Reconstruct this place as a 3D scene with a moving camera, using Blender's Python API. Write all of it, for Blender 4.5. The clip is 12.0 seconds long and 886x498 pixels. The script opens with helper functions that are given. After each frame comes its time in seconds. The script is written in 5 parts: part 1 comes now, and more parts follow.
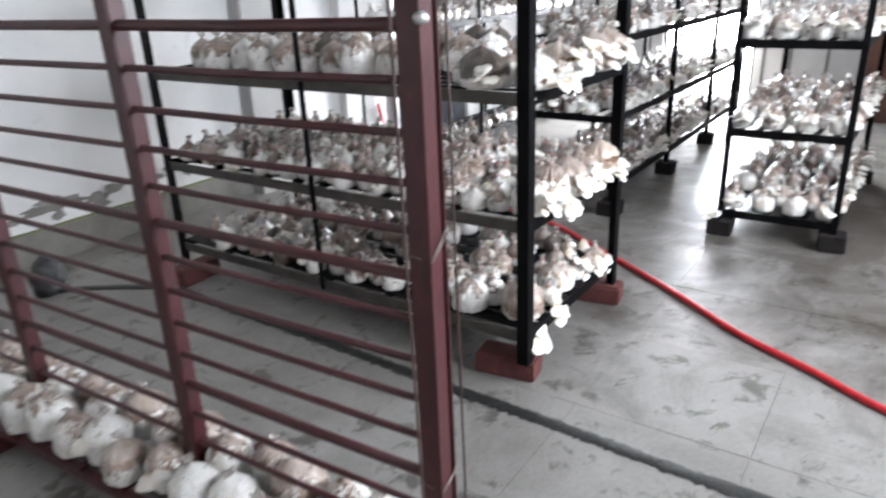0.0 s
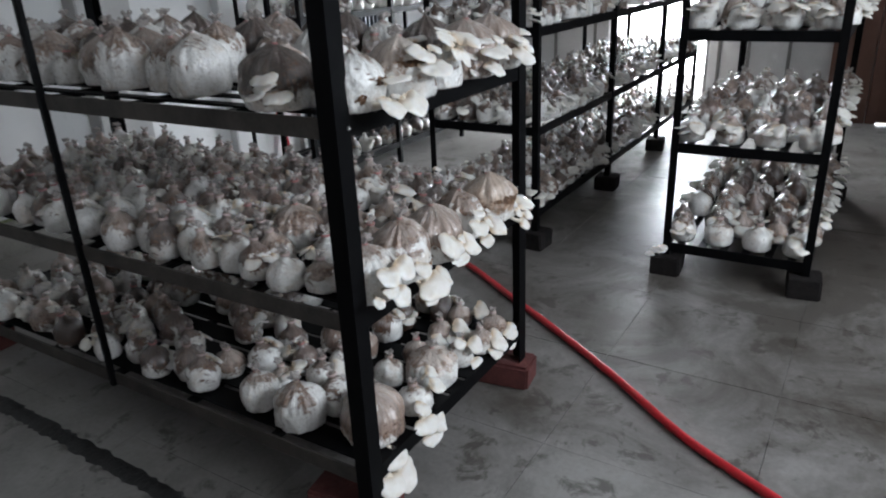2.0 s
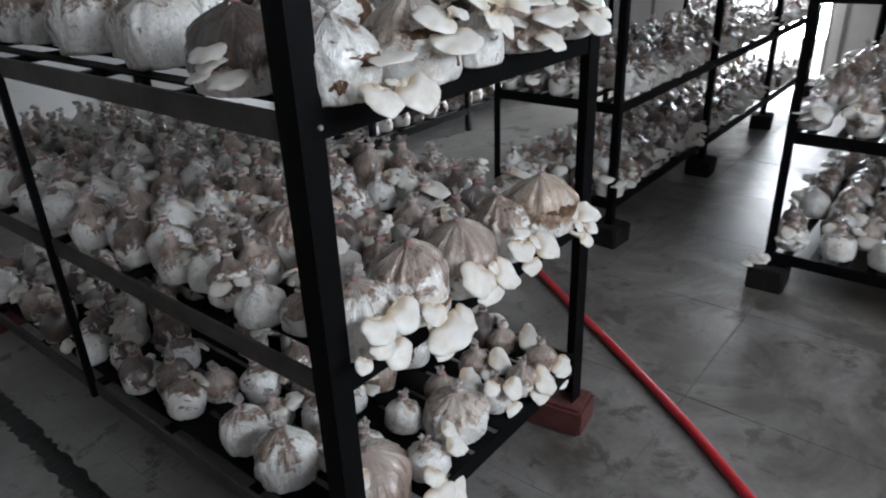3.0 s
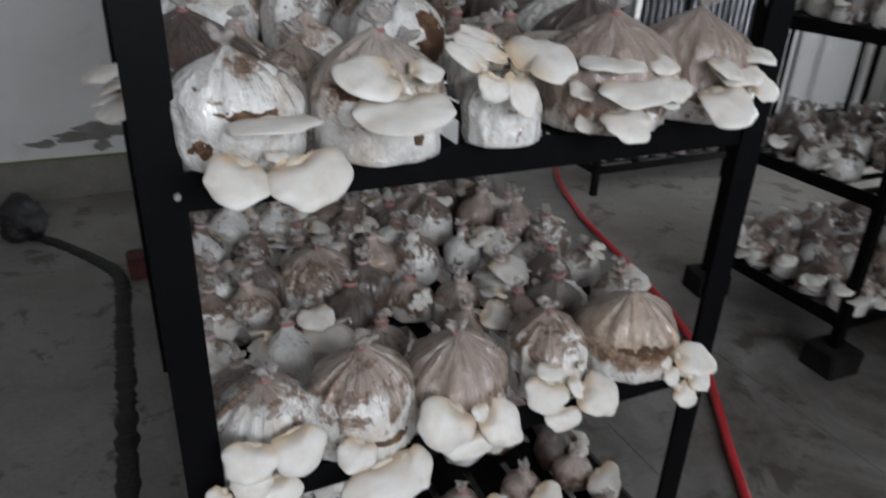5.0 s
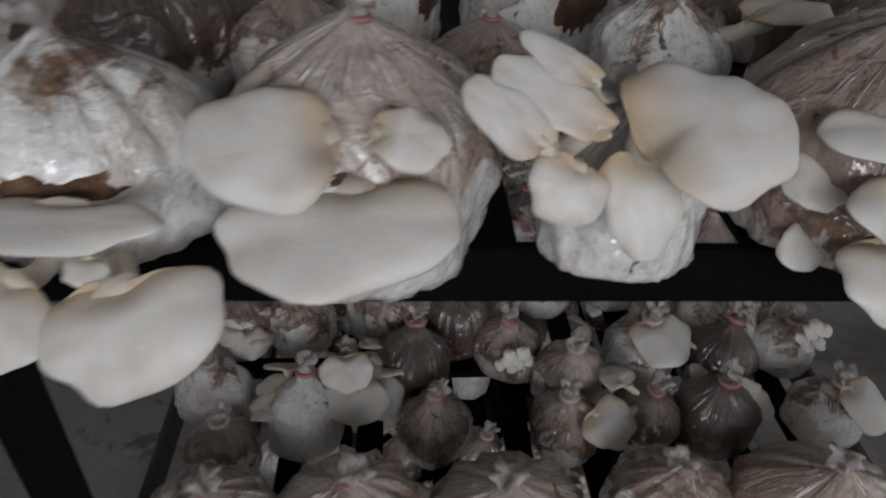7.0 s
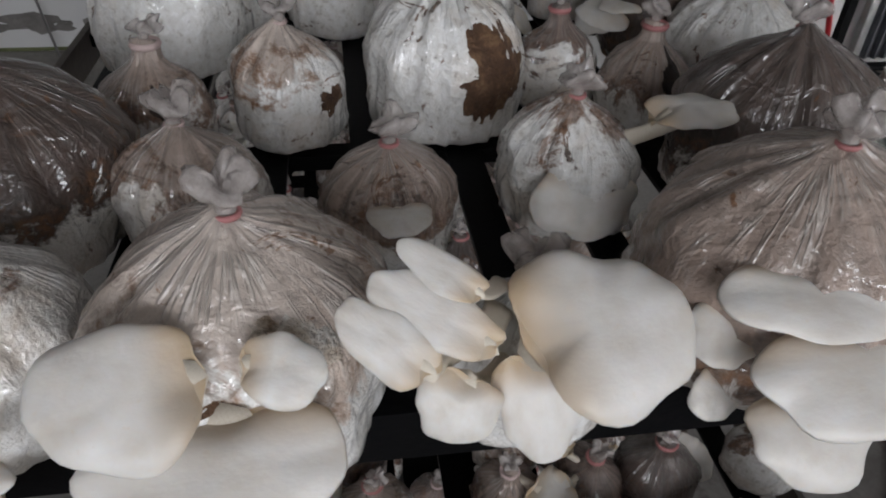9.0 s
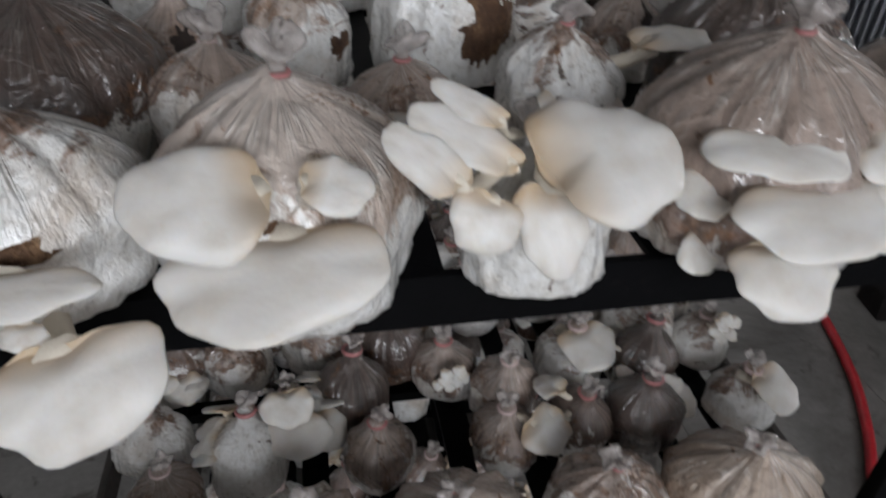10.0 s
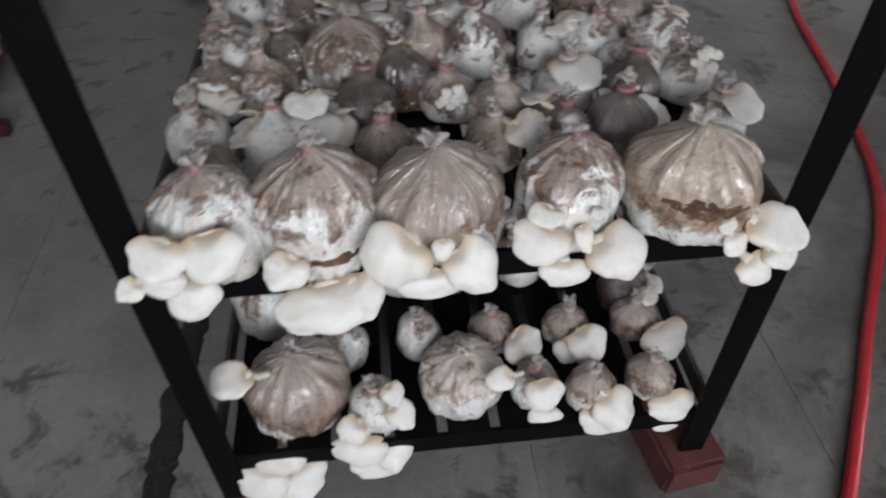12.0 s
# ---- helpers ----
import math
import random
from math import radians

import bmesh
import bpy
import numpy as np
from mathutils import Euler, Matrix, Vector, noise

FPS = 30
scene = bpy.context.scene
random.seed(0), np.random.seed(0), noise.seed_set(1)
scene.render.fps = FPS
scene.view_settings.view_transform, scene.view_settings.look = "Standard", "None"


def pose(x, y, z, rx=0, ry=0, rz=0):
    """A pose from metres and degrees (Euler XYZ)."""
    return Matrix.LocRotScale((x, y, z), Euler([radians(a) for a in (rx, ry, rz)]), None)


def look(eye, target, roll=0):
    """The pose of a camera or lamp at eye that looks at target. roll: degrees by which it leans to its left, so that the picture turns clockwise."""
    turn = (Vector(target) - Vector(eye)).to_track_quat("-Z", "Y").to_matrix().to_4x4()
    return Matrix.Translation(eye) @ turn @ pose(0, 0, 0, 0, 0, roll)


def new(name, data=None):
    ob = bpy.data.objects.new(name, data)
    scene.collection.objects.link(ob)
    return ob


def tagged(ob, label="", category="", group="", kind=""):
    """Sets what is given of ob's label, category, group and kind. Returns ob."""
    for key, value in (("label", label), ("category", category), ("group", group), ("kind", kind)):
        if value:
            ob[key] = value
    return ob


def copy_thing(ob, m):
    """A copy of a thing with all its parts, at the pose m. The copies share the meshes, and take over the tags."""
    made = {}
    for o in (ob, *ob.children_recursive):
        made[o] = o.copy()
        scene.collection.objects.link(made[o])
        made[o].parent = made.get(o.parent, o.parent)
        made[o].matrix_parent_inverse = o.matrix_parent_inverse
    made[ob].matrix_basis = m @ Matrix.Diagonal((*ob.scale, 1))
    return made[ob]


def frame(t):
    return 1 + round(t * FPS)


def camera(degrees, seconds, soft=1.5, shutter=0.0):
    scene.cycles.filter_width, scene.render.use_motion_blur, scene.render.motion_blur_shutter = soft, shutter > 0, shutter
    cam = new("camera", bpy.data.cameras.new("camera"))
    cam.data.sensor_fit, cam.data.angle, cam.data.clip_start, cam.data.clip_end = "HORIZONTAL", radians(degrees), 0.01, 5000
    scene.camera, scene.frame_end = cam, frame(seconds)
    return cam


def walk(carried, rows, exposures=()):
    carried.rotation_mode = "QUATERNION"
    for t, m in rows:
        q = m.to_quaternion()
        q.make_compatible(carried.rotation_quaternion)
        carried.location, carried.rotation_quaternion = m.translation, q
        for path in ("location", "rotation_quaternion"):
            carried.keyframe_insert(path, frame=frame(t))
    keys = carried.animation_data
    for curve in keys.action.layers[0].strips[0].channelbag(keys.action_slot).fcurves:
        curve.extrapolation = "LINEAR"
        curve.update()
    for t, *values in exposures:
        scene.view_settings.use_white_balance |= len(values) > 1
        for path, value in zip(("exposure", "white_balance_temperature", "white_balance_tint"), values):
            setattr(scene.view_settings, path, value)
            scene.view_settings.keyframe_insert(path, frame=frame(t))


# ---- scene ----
from mathutils.bvhtree import BVHTree

cam = camera(65.0, 12.0, soft=2.0, shutter=0.4)
PATH = [
    (0, (-1.993, -1.025, 1.414), (-0.469, 0.046, 0.688), -2.4),
    (0.5, (-1.804, -0.955, 1.369), (-0.133, -0.062, 0.73), -1.6),
    (1, (-1.547, -0.941, 1.348), (0.161, -0.119, 0.711), -3.8),
    (1.5, (-1.309, -0.926, 1.327), (0.361, 0.014, 0.754), -1.6),
    (2, (-1.054, -0.879, 1.328), (0.514, 0.113, 0.581), -2.6),
    (2.5, (-0.82, -0.776, 1.307), (0.718, 0.229, 0.516), -1.4),
    (2.7, (-0.734, -0.751, 1.293), (0.749, 0.323, 0.488), -1.8),
    (4.5, (-0.138, -0.687, 1.305), (0.894, 0.721, 0.329), 1.7),
    (5, (-0.032, -0.713, 1.314), (0.744, 0.914, 0.447), 2.3),
    (5.5, (0.013, -0.668, 1.342), (0.629, 1.061, 0.547), 0.5),
    (6, (0.06, -0.567, 1.346), (0.614, 1.198, 0.584), 0.9),
    (6.5, (0.151, -0.429, 1.336), (0.4, 1.354, 0.464), 2.9),
    (7, (0.251, -0.334, 1.316), (0.387, 1.27, 0.129), 3.2),
    (7.5, (0.308, -0.251, 1.373), (0.413, 1.329, 0.151), -1.0),
    (9.3, (0.273, -0.264, 1.385), (0.55, 1.316, 0.19), 2.5),
    (9.5, (0.257, -0.286, 1.368), (0.475, 1.352, 0.24), 1.6),
    (10, (0.248, -0.35, 1.336), (0.591, 1.263, 0.205), 2.6),
    (10.5, (0.237, -0.39, 1.275), (0.687, 1.091, 0.008), 0.5),
    (11, (0.246, -0.427, 1.257), (0.63, 1.0, -0.09), -0.3),
    (11.5, (0.299, -0.513, 1.251), (0.634, 0.872, -0.153), -1.0),
    (12, (0.3, -0.607, 1.244), (0.437, 0.822, -0.149), -0.8),
]
walk(cam, [(t, look(eye, target, roll)) for t, eye, target, roll in PATH],
     exposures=[(0.0, 1.35, 6400, 12), (0.2, 0.95, 6350, 10), (0.5, 0.4, 6250, 10), (1.0, 0.1, 6250, 10), (1.5, 0.05, 6250, 10), (2.5, 0.0, 6250, 10), (4.5, -0.36, 6500, 12), (5.5, -0.38, 6500, 12), (6.5, -0.56, 6650, 13), (7.0, -0.9, 6700, 14), (7.5, -0.78, 6700, 14), (9.5, -0.42, 6700, 14), (10.5, -0.33, 6500, 12), (12.0, 0.0, 6500, 12)])


# ---------------------------------------------------------------- world and light
SUN_EL, SUN_ROT = 60.0, 12.0
world = bpy.data.worlds.new("sky")
scene.world = world
world.use_nodes = True
wn = world.node_tree
sky = wn.nodes.new("ShaderNodeTexSky")
sky.sky_type, sky.sun_disc = "NISHITA", False
sky.sun_elevation, sky.sun_rotation = radians(SUN_EL), radians(SUN_ROT)
sky.air_density, sky.dust_density = 1.0, 1.0
wn.links.new(sky.outputs[0], wn.nodes["Background"].inputs[0])
wn.nodes["Background"].inputs[1].default_value = 0.15
sun = new("sun", bpy.data.lights.new("sun", "SUN"))
sun.data.energy, sun.data.angle, sun.data.color = 1.0, radians(12), (1, 0.96, 0.9)
sun.matrix_world = look((2, 9, 16), (0, 0, 0))


def window_light(name, eye, target, width, height, power, colour=(0.87, 0.935, 1.0)):
    lamp = new(name, bpy.data.lights.new(name, "AREA"))
    lamp.data.shape, lamp.data.size, lamp.data.size_y = "RECTANGLE", width, height
    lamp.data.energy, lamp.data.color = power, colour
    lamp.matrix_world = look(eye, target)
    return lamp


window_light("east_window_light", (5.53, 0.91, 1.2), (3.6, 0.75, 1.0), 0.95, 1.5, 90)
window_light("south_window_light", (0.7, -3.5, 2.15), (0.6, 0.0, 0.7), 3.4, 1.0, 150)

# ---------------------------------------------------------------- materials


def material(name, build, rough=0.5, metal=0.0, coat=0.0, gloss=0.5):
    m = bpy.data.materials.new(name)
    m.use_nodes = True
    nt = m.node_tree
    b = nt.nodes["Principled BSDF"]
    b.inputs["Roughness"].default_value = rough
    b.inputs["Metallic"].default_value = metal
    b.inputs["Specular IOR Level"].default_value = gloss
    b.inputs["Coat Weight"].default_value = coat
    b.inputs["Coat Roughness"].default_value = 0.18
    build(nt, b)
    return m


def node(nt, kind, **values):
    n = nt.nodes.new(kind)
    for key, value in values.items():
        n.inputs[key].default_value = value
    return n


def coords(nt, jitter=True):
    """Object coordinates, shifted from object to object."""
    tc = nt.nodes.new("ShaderNodeTexCoord")
    if not jitter:
        return tc.outputs["Object"]
    info = nt.nodes.new("ShaderNodeObjectInfo")
    mul = nt.nodes.new("ShaderNodeVectorMath")
    mul.operation = "SCALE"
    mul.inputs[0].default_value = (17.0, 9.0, 23.0)
    nt.links.new(info.outputs["Random"], mul.inputs["Scale"])
    add = nt.nodes.new("ShaderNodeVectorMath")
    nt.links.new(tc.outputs["Object"], add.inputs[0])
    nt.links.new(mul.outputs[0], add.inputs[1])
    return add.outputs[0]


def noise_tex(nt, vec, scale, detail=4.0, rough=0.55, distortion=0.0):
    n = node(nt, "ShaderNodeTexNoise", Scale=scale, Detail=detail, Roughness=rough, Distortion=distortion)
    nt.links.new(vec, n.inputs["Vector"])
    return n.outputs["Fac"]


def ramp(nt, fac, stops):
    r = nt.nodes.new("ShaderNodeValToRGB")
    while len(r.color_ramp.elements) < len(stops):
        r.color_ramp.elements.new(0.5)
    for e, (at, c) in zip(r.color_ramp.elements, stops):
        e.position, e.color = at, (*c, 1)
    nt.links.new(fac, r.inputs[0])
    return r.outputs[0]


def mix(nt, fac, a, b, mode="MIX"):
    m = nt.nodes.new("ShaderNodeMix")
    m.data_type, m.blend_type = "RGBA", mode
    for sock, value in ((m.inputs[0], fac), (m.inputs[6], a), (m.inputs[7], b)):
        if isinstance(value, (int, float)):
            sock.default_value = value
        elif isinstance(value, tuple):
            sock.default_value = (*value, 1)
        else:
            nt.links.new(value, sock)
    return m.outputs[2]


def arith(nt, op, a, b=0.0, clamp=False):
    m = nt.nodes.new("ShaderNodeMath")
    m.operation, m.use_clamp = op, clamp
    for sock, value in ((m.inputs[0], a), (m.inputs[1], b)):
        if isinstance(value, (int, float)):
            sock.default_value = value
        else:
            nt.links.new(value, sock)
    return m.outputs[0]


def bump(nt, b, height, strength, distance=0.01):
    n = node(nt, "ShaderNodeBump", Strength=strength, Distance=distance)
    nt.links.new(height, n.inputs["Height"])
    nt.links.new(n.outputs[0], b.inputs["Normal"])


def plain(stops, scale, fine=90.0, strength=0.25, distance=0.004, jitter=True, rough_range=None):
    """Two scales of noise for the colour and a fine relief."""
    def build(nt, b):
        v = coords(nt, jitter)
        big = noise_tex(nt, v, scale, 6.0, 0.6)
        small = noise_tex(nt, v, fine, 4.0, 0.6)
        fac = arith(nt, "ADD", arith(nt, "MULTIPLY", big, 0.72), arith(nt, "MULTIPLY", small, 0.28))
        nt.links.new(ramp(nt, fac, stops), b.inputs["Base Color"])
        if rough_range:
            lo, hi = rough_range
            nt.links.new(ramp(nt, big, [(0.35, (lo, lo, lo)), (0.65, (hi, hi, hi))]), b.inputs["Roughness"])
        bump(nt, b, small, strength, distance)
    return build


def bag_build(white_share, brown=(0.28, 0.20, 0.16), dark=(0.05, 0.024, 0.013), ragged=1.0, sheen_veil=0.24):
    """Plastic bag: white mycelium below, brown substrate under clear film above, pleats that run to the knot. The
    film's sheen is painted in.
    """
    def build(nt, b):
        v = coords(nt)
        tc = nt.nodes.new("ShaderNodeTexCoord")
        sep = nt.nodes.new("ShaderNodeSeparateXYZ")
        nt.links.new(tc.outputs["Generated"], sep.inputs[0])
        info = nt.nodes.new("ShaderNodeObjectInfo")
        geo = nt.nodes.new("ShaderNodeNewGeometry")
        chance = arith(nt, "FRACT", arith(nt, "ADD", info.outputs["Random"], geo.outputs["Random Per Island"]))
        flat = nt.nodes.new("ShaderNodeVectorMath")
        flat.operation = "MULTIPLY"
        flat.inputs[1].default_value = (1, 1, 0)
        nt.links.new(tc.outputs["Object"], flat.inputs[0])
        ring = nt.nodes.new("ShaderNodeVectorMath")
        ring.operation = "NORMALIZE"
        nt.links.new(flat.outputs[0], ring.inputs[0])
        around = nt.nodes.new("ShaderNodeVectorMath")
        around.operation = "MULTIPLY_ADD"
        around.inputs[1].default_value = (1, 1, 1)
        nt.links.new(ring.outputs[0], around.inputs[0])
        up = nt.nodes.new("ShaderNodeVectorMath")
        up.operation = "SCALE"
        up.inputs["Scale"].default_value = 1.6
        nt.links.new(v, up.inputs[0])
        nt.links.new(up.outputs[0], around.inputs[2])
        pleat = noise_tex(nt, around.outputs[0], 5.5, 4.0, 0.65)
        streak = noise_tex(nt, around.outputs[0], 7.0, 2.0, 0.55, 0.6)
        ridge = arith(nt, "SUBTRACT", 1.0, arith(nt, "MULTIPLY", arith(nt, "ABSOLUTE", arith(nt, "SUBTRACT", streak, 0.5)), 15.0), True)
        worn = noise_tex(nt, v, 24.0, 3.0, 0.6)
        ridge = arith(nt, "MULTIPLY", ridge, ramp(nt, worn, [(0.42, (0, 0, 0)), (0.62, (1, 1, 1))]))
        lump = noise_tex(nt, v, 17.0, 6.0, 0.7, 0.6)
        patch = noise_tex(nt, v, 30.0, 5.0, 0.68, 1.0)
        speck = noise_tex(nt, v, 120.0, 4.0, 0.7)
        film_fold = noise_tex(nt, v, 38.0, 2.5, 0.55, 1.6)
        drape = noise_tex(nt, around.outputs[0], 4.5, 1.0, 0.5)
        level = arith(nt, "MULTIPLY", arith(nt, "SUBTRACT", sep.outputs["Z"], white_share), 9.0)
        fac = arith(nt, "ADD", level, arith(nt, "MULTIPLY", arith(nt, "SUBTRACT", lump, 0.5), 17.0 * ragged))
        fac = arith(nt, "ADD", fac, arith(nt, "MULTIPLY", arith(nt, "SUBTRACT", chance, 0.5), 4.5))
        fac = arith(nt, "ADD", fac, arith(nt, "MULTIPLY", arith(nt, "SUBTRACT", speck, 0.5), 3.0))
        shore = arith(nt, "SUBTRACT", 1.0, arith(nt, "ABSOLUTE", arith(nt, "MULTIPLY", arith(nt, "SUBTRACT", fac, 1.2), 0.75)), True)
        fac = arith(nt, "ADD", fac, 0.5, True)
        pale = ramp(nt, speck, [(0.28, (0.42, 0.37, 0.32)), (0.42, (0.74, 0.715, 0.67)), (0.7, (0.88, 0.87, 0.85))])
        tan = ramp(nt, noise_tex(nt, v, 11.0, 5.0, 0.65, 0.4), [(0.52, (0, 0, 0)), (0.66, (0.55, 0.55, 0.55))])
        pale = mix(nt, tan, pale, (0.56, 0.44, 0.33))
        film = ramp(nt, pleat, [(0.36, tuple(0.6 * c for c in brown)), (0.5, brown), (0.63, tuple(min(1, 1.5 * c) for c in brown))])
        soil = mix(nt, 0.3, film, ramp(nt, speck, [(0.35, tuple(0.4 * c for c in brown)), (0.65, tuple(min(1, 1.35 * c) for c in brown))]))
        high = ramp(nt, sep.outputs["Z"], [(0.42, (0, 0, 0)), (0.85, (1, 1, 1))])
        # pale pleat lines and film tone, with the film's greyish highlights painted in
        soil = mix(nt, arith(nt, "MULTIPLY", arith(nt, "MULTIPLY", ridge, high), 2.5 * sheen_veil), soil, (0.74, 0.69, 0.63))
        soil = mix(nt, arith(nt, "MULTIPLY", high, sheen_veil), soil, (0.58, 0.50, 0.44))
        colour = mix(nt, fac, pale, soil)
        rust = ramp(nt, speck, [(0.38, dark), (0.68, (0.24, 0.105, 0.04))])
        colour = mix(nt, arith(nt, "MULTIPLY", shore, ramp(nt, patch, [(0.44, (0, 0, 0)), (0.54, (0.9, 0.9, 0.9))])), colour, rust)
        torn = ramp(nt, patch, [(0.63, (0, 0, 0)), (0.66, (1, 1, 1))])
        colour = mix(nt, arith(nt, "MULTIPLY", torn, 0.9), colour, rust)
        nt.links.new(colour, b.inputs["Base Color"])
        h = arith(nt, "ADD", arith(nt, "MULTIPLY", lump, 0.7), arith(nt, "MULTIPLY", speck, 0.4))
        h = arith(nt, "ADD", h, arith(nt, "MULTIPLY", arith(nt, "MULTIPLY", ridge, high), 0.3))
        h = arith(nt, "ADD", h, arith(nt, "MULTIPLY", film_fold, 0.5))
        bump(nt, b, h, 0.8, 0.008)
        c = nt.nodes.new("ShaderNodeBump")
        c.inputs["Strength"].default_value = 1.0
        c.inputs["Distance"].default_value = 0.006
        folds = arith(nt, "ABSOLUTE", arith(nt, "SUBTRACT", film_fold, 0.5))
        nt.links.new(arith(nt, "ADD", arith(nt, "MULTIPLY", arith(nt, "MULTIPLY", ridge, high), 0.25), arith(nt, "ADD", arith(nt, "MULTIPLY", drape, 1.4), arith(nt, "MULTIPLY", folds, 1.3))), c.inputs["Height"])
        nt.links.new(c.outputs[0], b.inputs["Coat Normal"])
        b.inputs["Coat Roughness"].default_value = 0.14
        b.inputs["Coat IOR"].default_value = 1.7
    return build


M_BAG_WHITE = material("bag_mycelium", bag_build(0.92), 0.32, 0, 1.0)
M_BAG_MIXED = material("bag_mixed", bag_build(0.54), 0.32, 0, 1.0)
M_BAG_BROWN = material("bag_brown", bag_build(0.24, sheen_veil=0.3), 0.28, 0, 1.0)
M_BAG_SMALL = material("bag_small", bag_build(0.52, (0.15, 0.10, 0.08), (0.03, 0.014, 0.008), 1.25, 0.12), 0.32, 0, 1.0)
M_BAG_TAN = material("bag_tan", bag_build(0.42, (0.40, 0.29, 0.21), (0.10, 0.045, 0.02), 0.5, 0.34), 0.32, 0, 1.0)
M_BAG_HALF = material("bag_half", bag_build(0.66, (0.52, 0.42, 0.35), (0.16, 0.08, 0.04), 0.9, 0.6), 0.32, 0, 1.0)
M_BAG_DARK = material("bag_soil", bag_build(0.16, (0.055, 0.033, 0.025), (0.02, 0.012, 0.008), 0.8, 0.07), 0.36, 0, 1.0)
M_SOIL = material("bare_substrate", plain([(0.3, (0.035, 0.017, 0.010)), (0.5, (0.11, 0.055, 0.028)), (0.66, (0.26, 0.15, 0.075)), (0.75, (0.55, 0.46, 0.36))], 45, 220, 0.9, 0.006), 0.75)
M_CRUMB = material("mycelium_crumbs", plain([(0.35, (0.30, 0.19, 0.11)), (0.47, (0.62, 0.52, 0.42)), (0.6, (0.80, 0.76, 0.70))], 70, 240, 1.0, 0.01), 0.7)
# near-black colour that paints the shade inside an opening onto a closed patch
M_HOLLOW_SHADE = material("painted_hollow_shade", plain([(0.3, (0.010, 0.007, 0.006)), (0.7, (0.045, 0.028, 0.02))], 40, 200, 0.8, 0.006), 0.8)
M_PLASTIC = material("clear_plastic_end", plain([(0.3, (0.36, 0.30, 0.27)), (0.7, (0.64, 0.59, 0.56))], 2.0, 9.0, 0.5, 0.004), 0.18, 0, 1.0)
M_PLASTIC.node_tree.nodes["Principled BSDF"].inputs["Alpha"].default_value = 0.55
M_TIE = material("red_rubber", plain([(0.3, (0.30, 0.10, 0.10)), (0.7, (0.46, 0.20, 0.19))], 40), 0.5)
M_TIE_PALE = material("pale_ring", plain([(0.3, (0.40, 0.27, 0.25)), (0.7, (0.62, 0.50, 0.47))], 40), 0.5)


def cap_build(nt, b):
    v = coords(nt)
    tc = nt.nodes.new("ShaderNodeTexCoord")
    sep = nt.nodes.new("ShaderNodeSeparateXYZ")
    nt.links.new(tc.outputs["Object"], sep.inputs[0])
    big = noise_tex(nt, v, 1.6, 4.0, 0.55)
    base = ramp(nt, big, [(0.3, (0.61, 0.56, 0.495)), (0.5, (0.68, 0.645, 0.595)), (0.7, (0.73, 0.705, 0.67))])
    root = arith(nt, "ADD", arith(nt, "MULTIPLY", sep.outputs["X"], -1.9), arith(nt, "MULTIPLY", big, 1.2))
    root = arith(nt, "SUBTRACT", root, 0.85, True)
    b.inputs["Subsurface Weight"].default_value = 0.3
    b.inputs["Subsurface Radius"].default_value = (0.010, 0.008, 0.006)
    b.inputs["Subsurface Scale"].default_value = 0.4
    fleck = ramp(nt, noise_tex(nt, v, 7.0, 5.0, 0.7), [(0.62, (0, 0, 0)), (0.75, (0.5, 0.5, 0.5))])
    tone = mix(nt, fleck, mix(nt, root, base, (0.55, 0.42, 0.285)), (0.66, 0.55, 0.42))
    nt.links.new(tone, b.inputs["Base Color"])
    bump(nt, b, arith(nt, "ADD", noise_tex(nt, v, 5.0, 5.0, 0.6), arith(nt, "MULTIPLY", noise_tex(nt, v, 26.0, 3.0, 0.6), 0.15)), 0.15, 0.003)


M_CAP = material("oyster_cap", cap_build, 0.42)
M_CAP_FAR = material("oyster_cap_massed", plain([(0.3, (0.60, 0.55, 0.48)), (0.5, (0.72, 0.69, 0.63)), (0.7, (0.79, 0.77, 0.73))], 14, 90), 0.45)
M_SACK = material("black_polythene", plain([(0.3, (0.005, 0.005, 0.006)), (0.7, (0.014, 0.014, 0.015))], 20, 60, 0.9, 0.01), 0.16)
M_GILL = material("oyster_stem", plain([(0.3, (0.62, 0.53, 0.41)), (0.7, (0.78, 0.72, 0.62))], 60, 200), 0.6)
M_BLACK = material("black_painted_steel", plain([(0.3, (0.0018, 0.0018, 0.002)), (0.62, (0.003, 0.003, 0.0036)), (0.8, (0.013, 0.010, 0.010))], 14, 160, 0.15, 0.002), 0.5, gloss=0.08)
M_RAIL = material("dusty_dark_steel", plain([(0.3, (0.018, 0.016, 0.014)), (0.7, (0.085, 0.072, 0.062))], 9, 120, 0.3, 0.003), 0.65)
M_RED = material("red_primer_steel", plain([(0.3, (0.035, 0.008, 0.010)), (0.6, (0.062, 0.013, 0.015)), (0.8, (0.12, 0.045, 0.04))], 16, 120, 0.3, 0.003), 0.42)
M_BRICK = material("fired_brick", plain([(0.3, (0.055, 0.014, 0.013)), (0.6, (0.115, 0.028, 0.024)), (0.8, (0.22, 0.09, 0.07))], 20, 130, 0.7, 0.006), 0.8)
M_DARKBLOCK = material("sooty_block", plain([(0.3, (0.006, 0.0055, 0.0055)), (0.7, (0.022, 0.018, 0.017))], 20, 130, 0.6, 0.006), 0.85, gloss=0.15)
M_HOSE = material("red_rubber_hose", plain([(0.3, (0.42, 0.012, 0.02)), (0.7, (0.62, 0.03, 0.04))], 30, 150, 0.15, 0.002), 0.35)


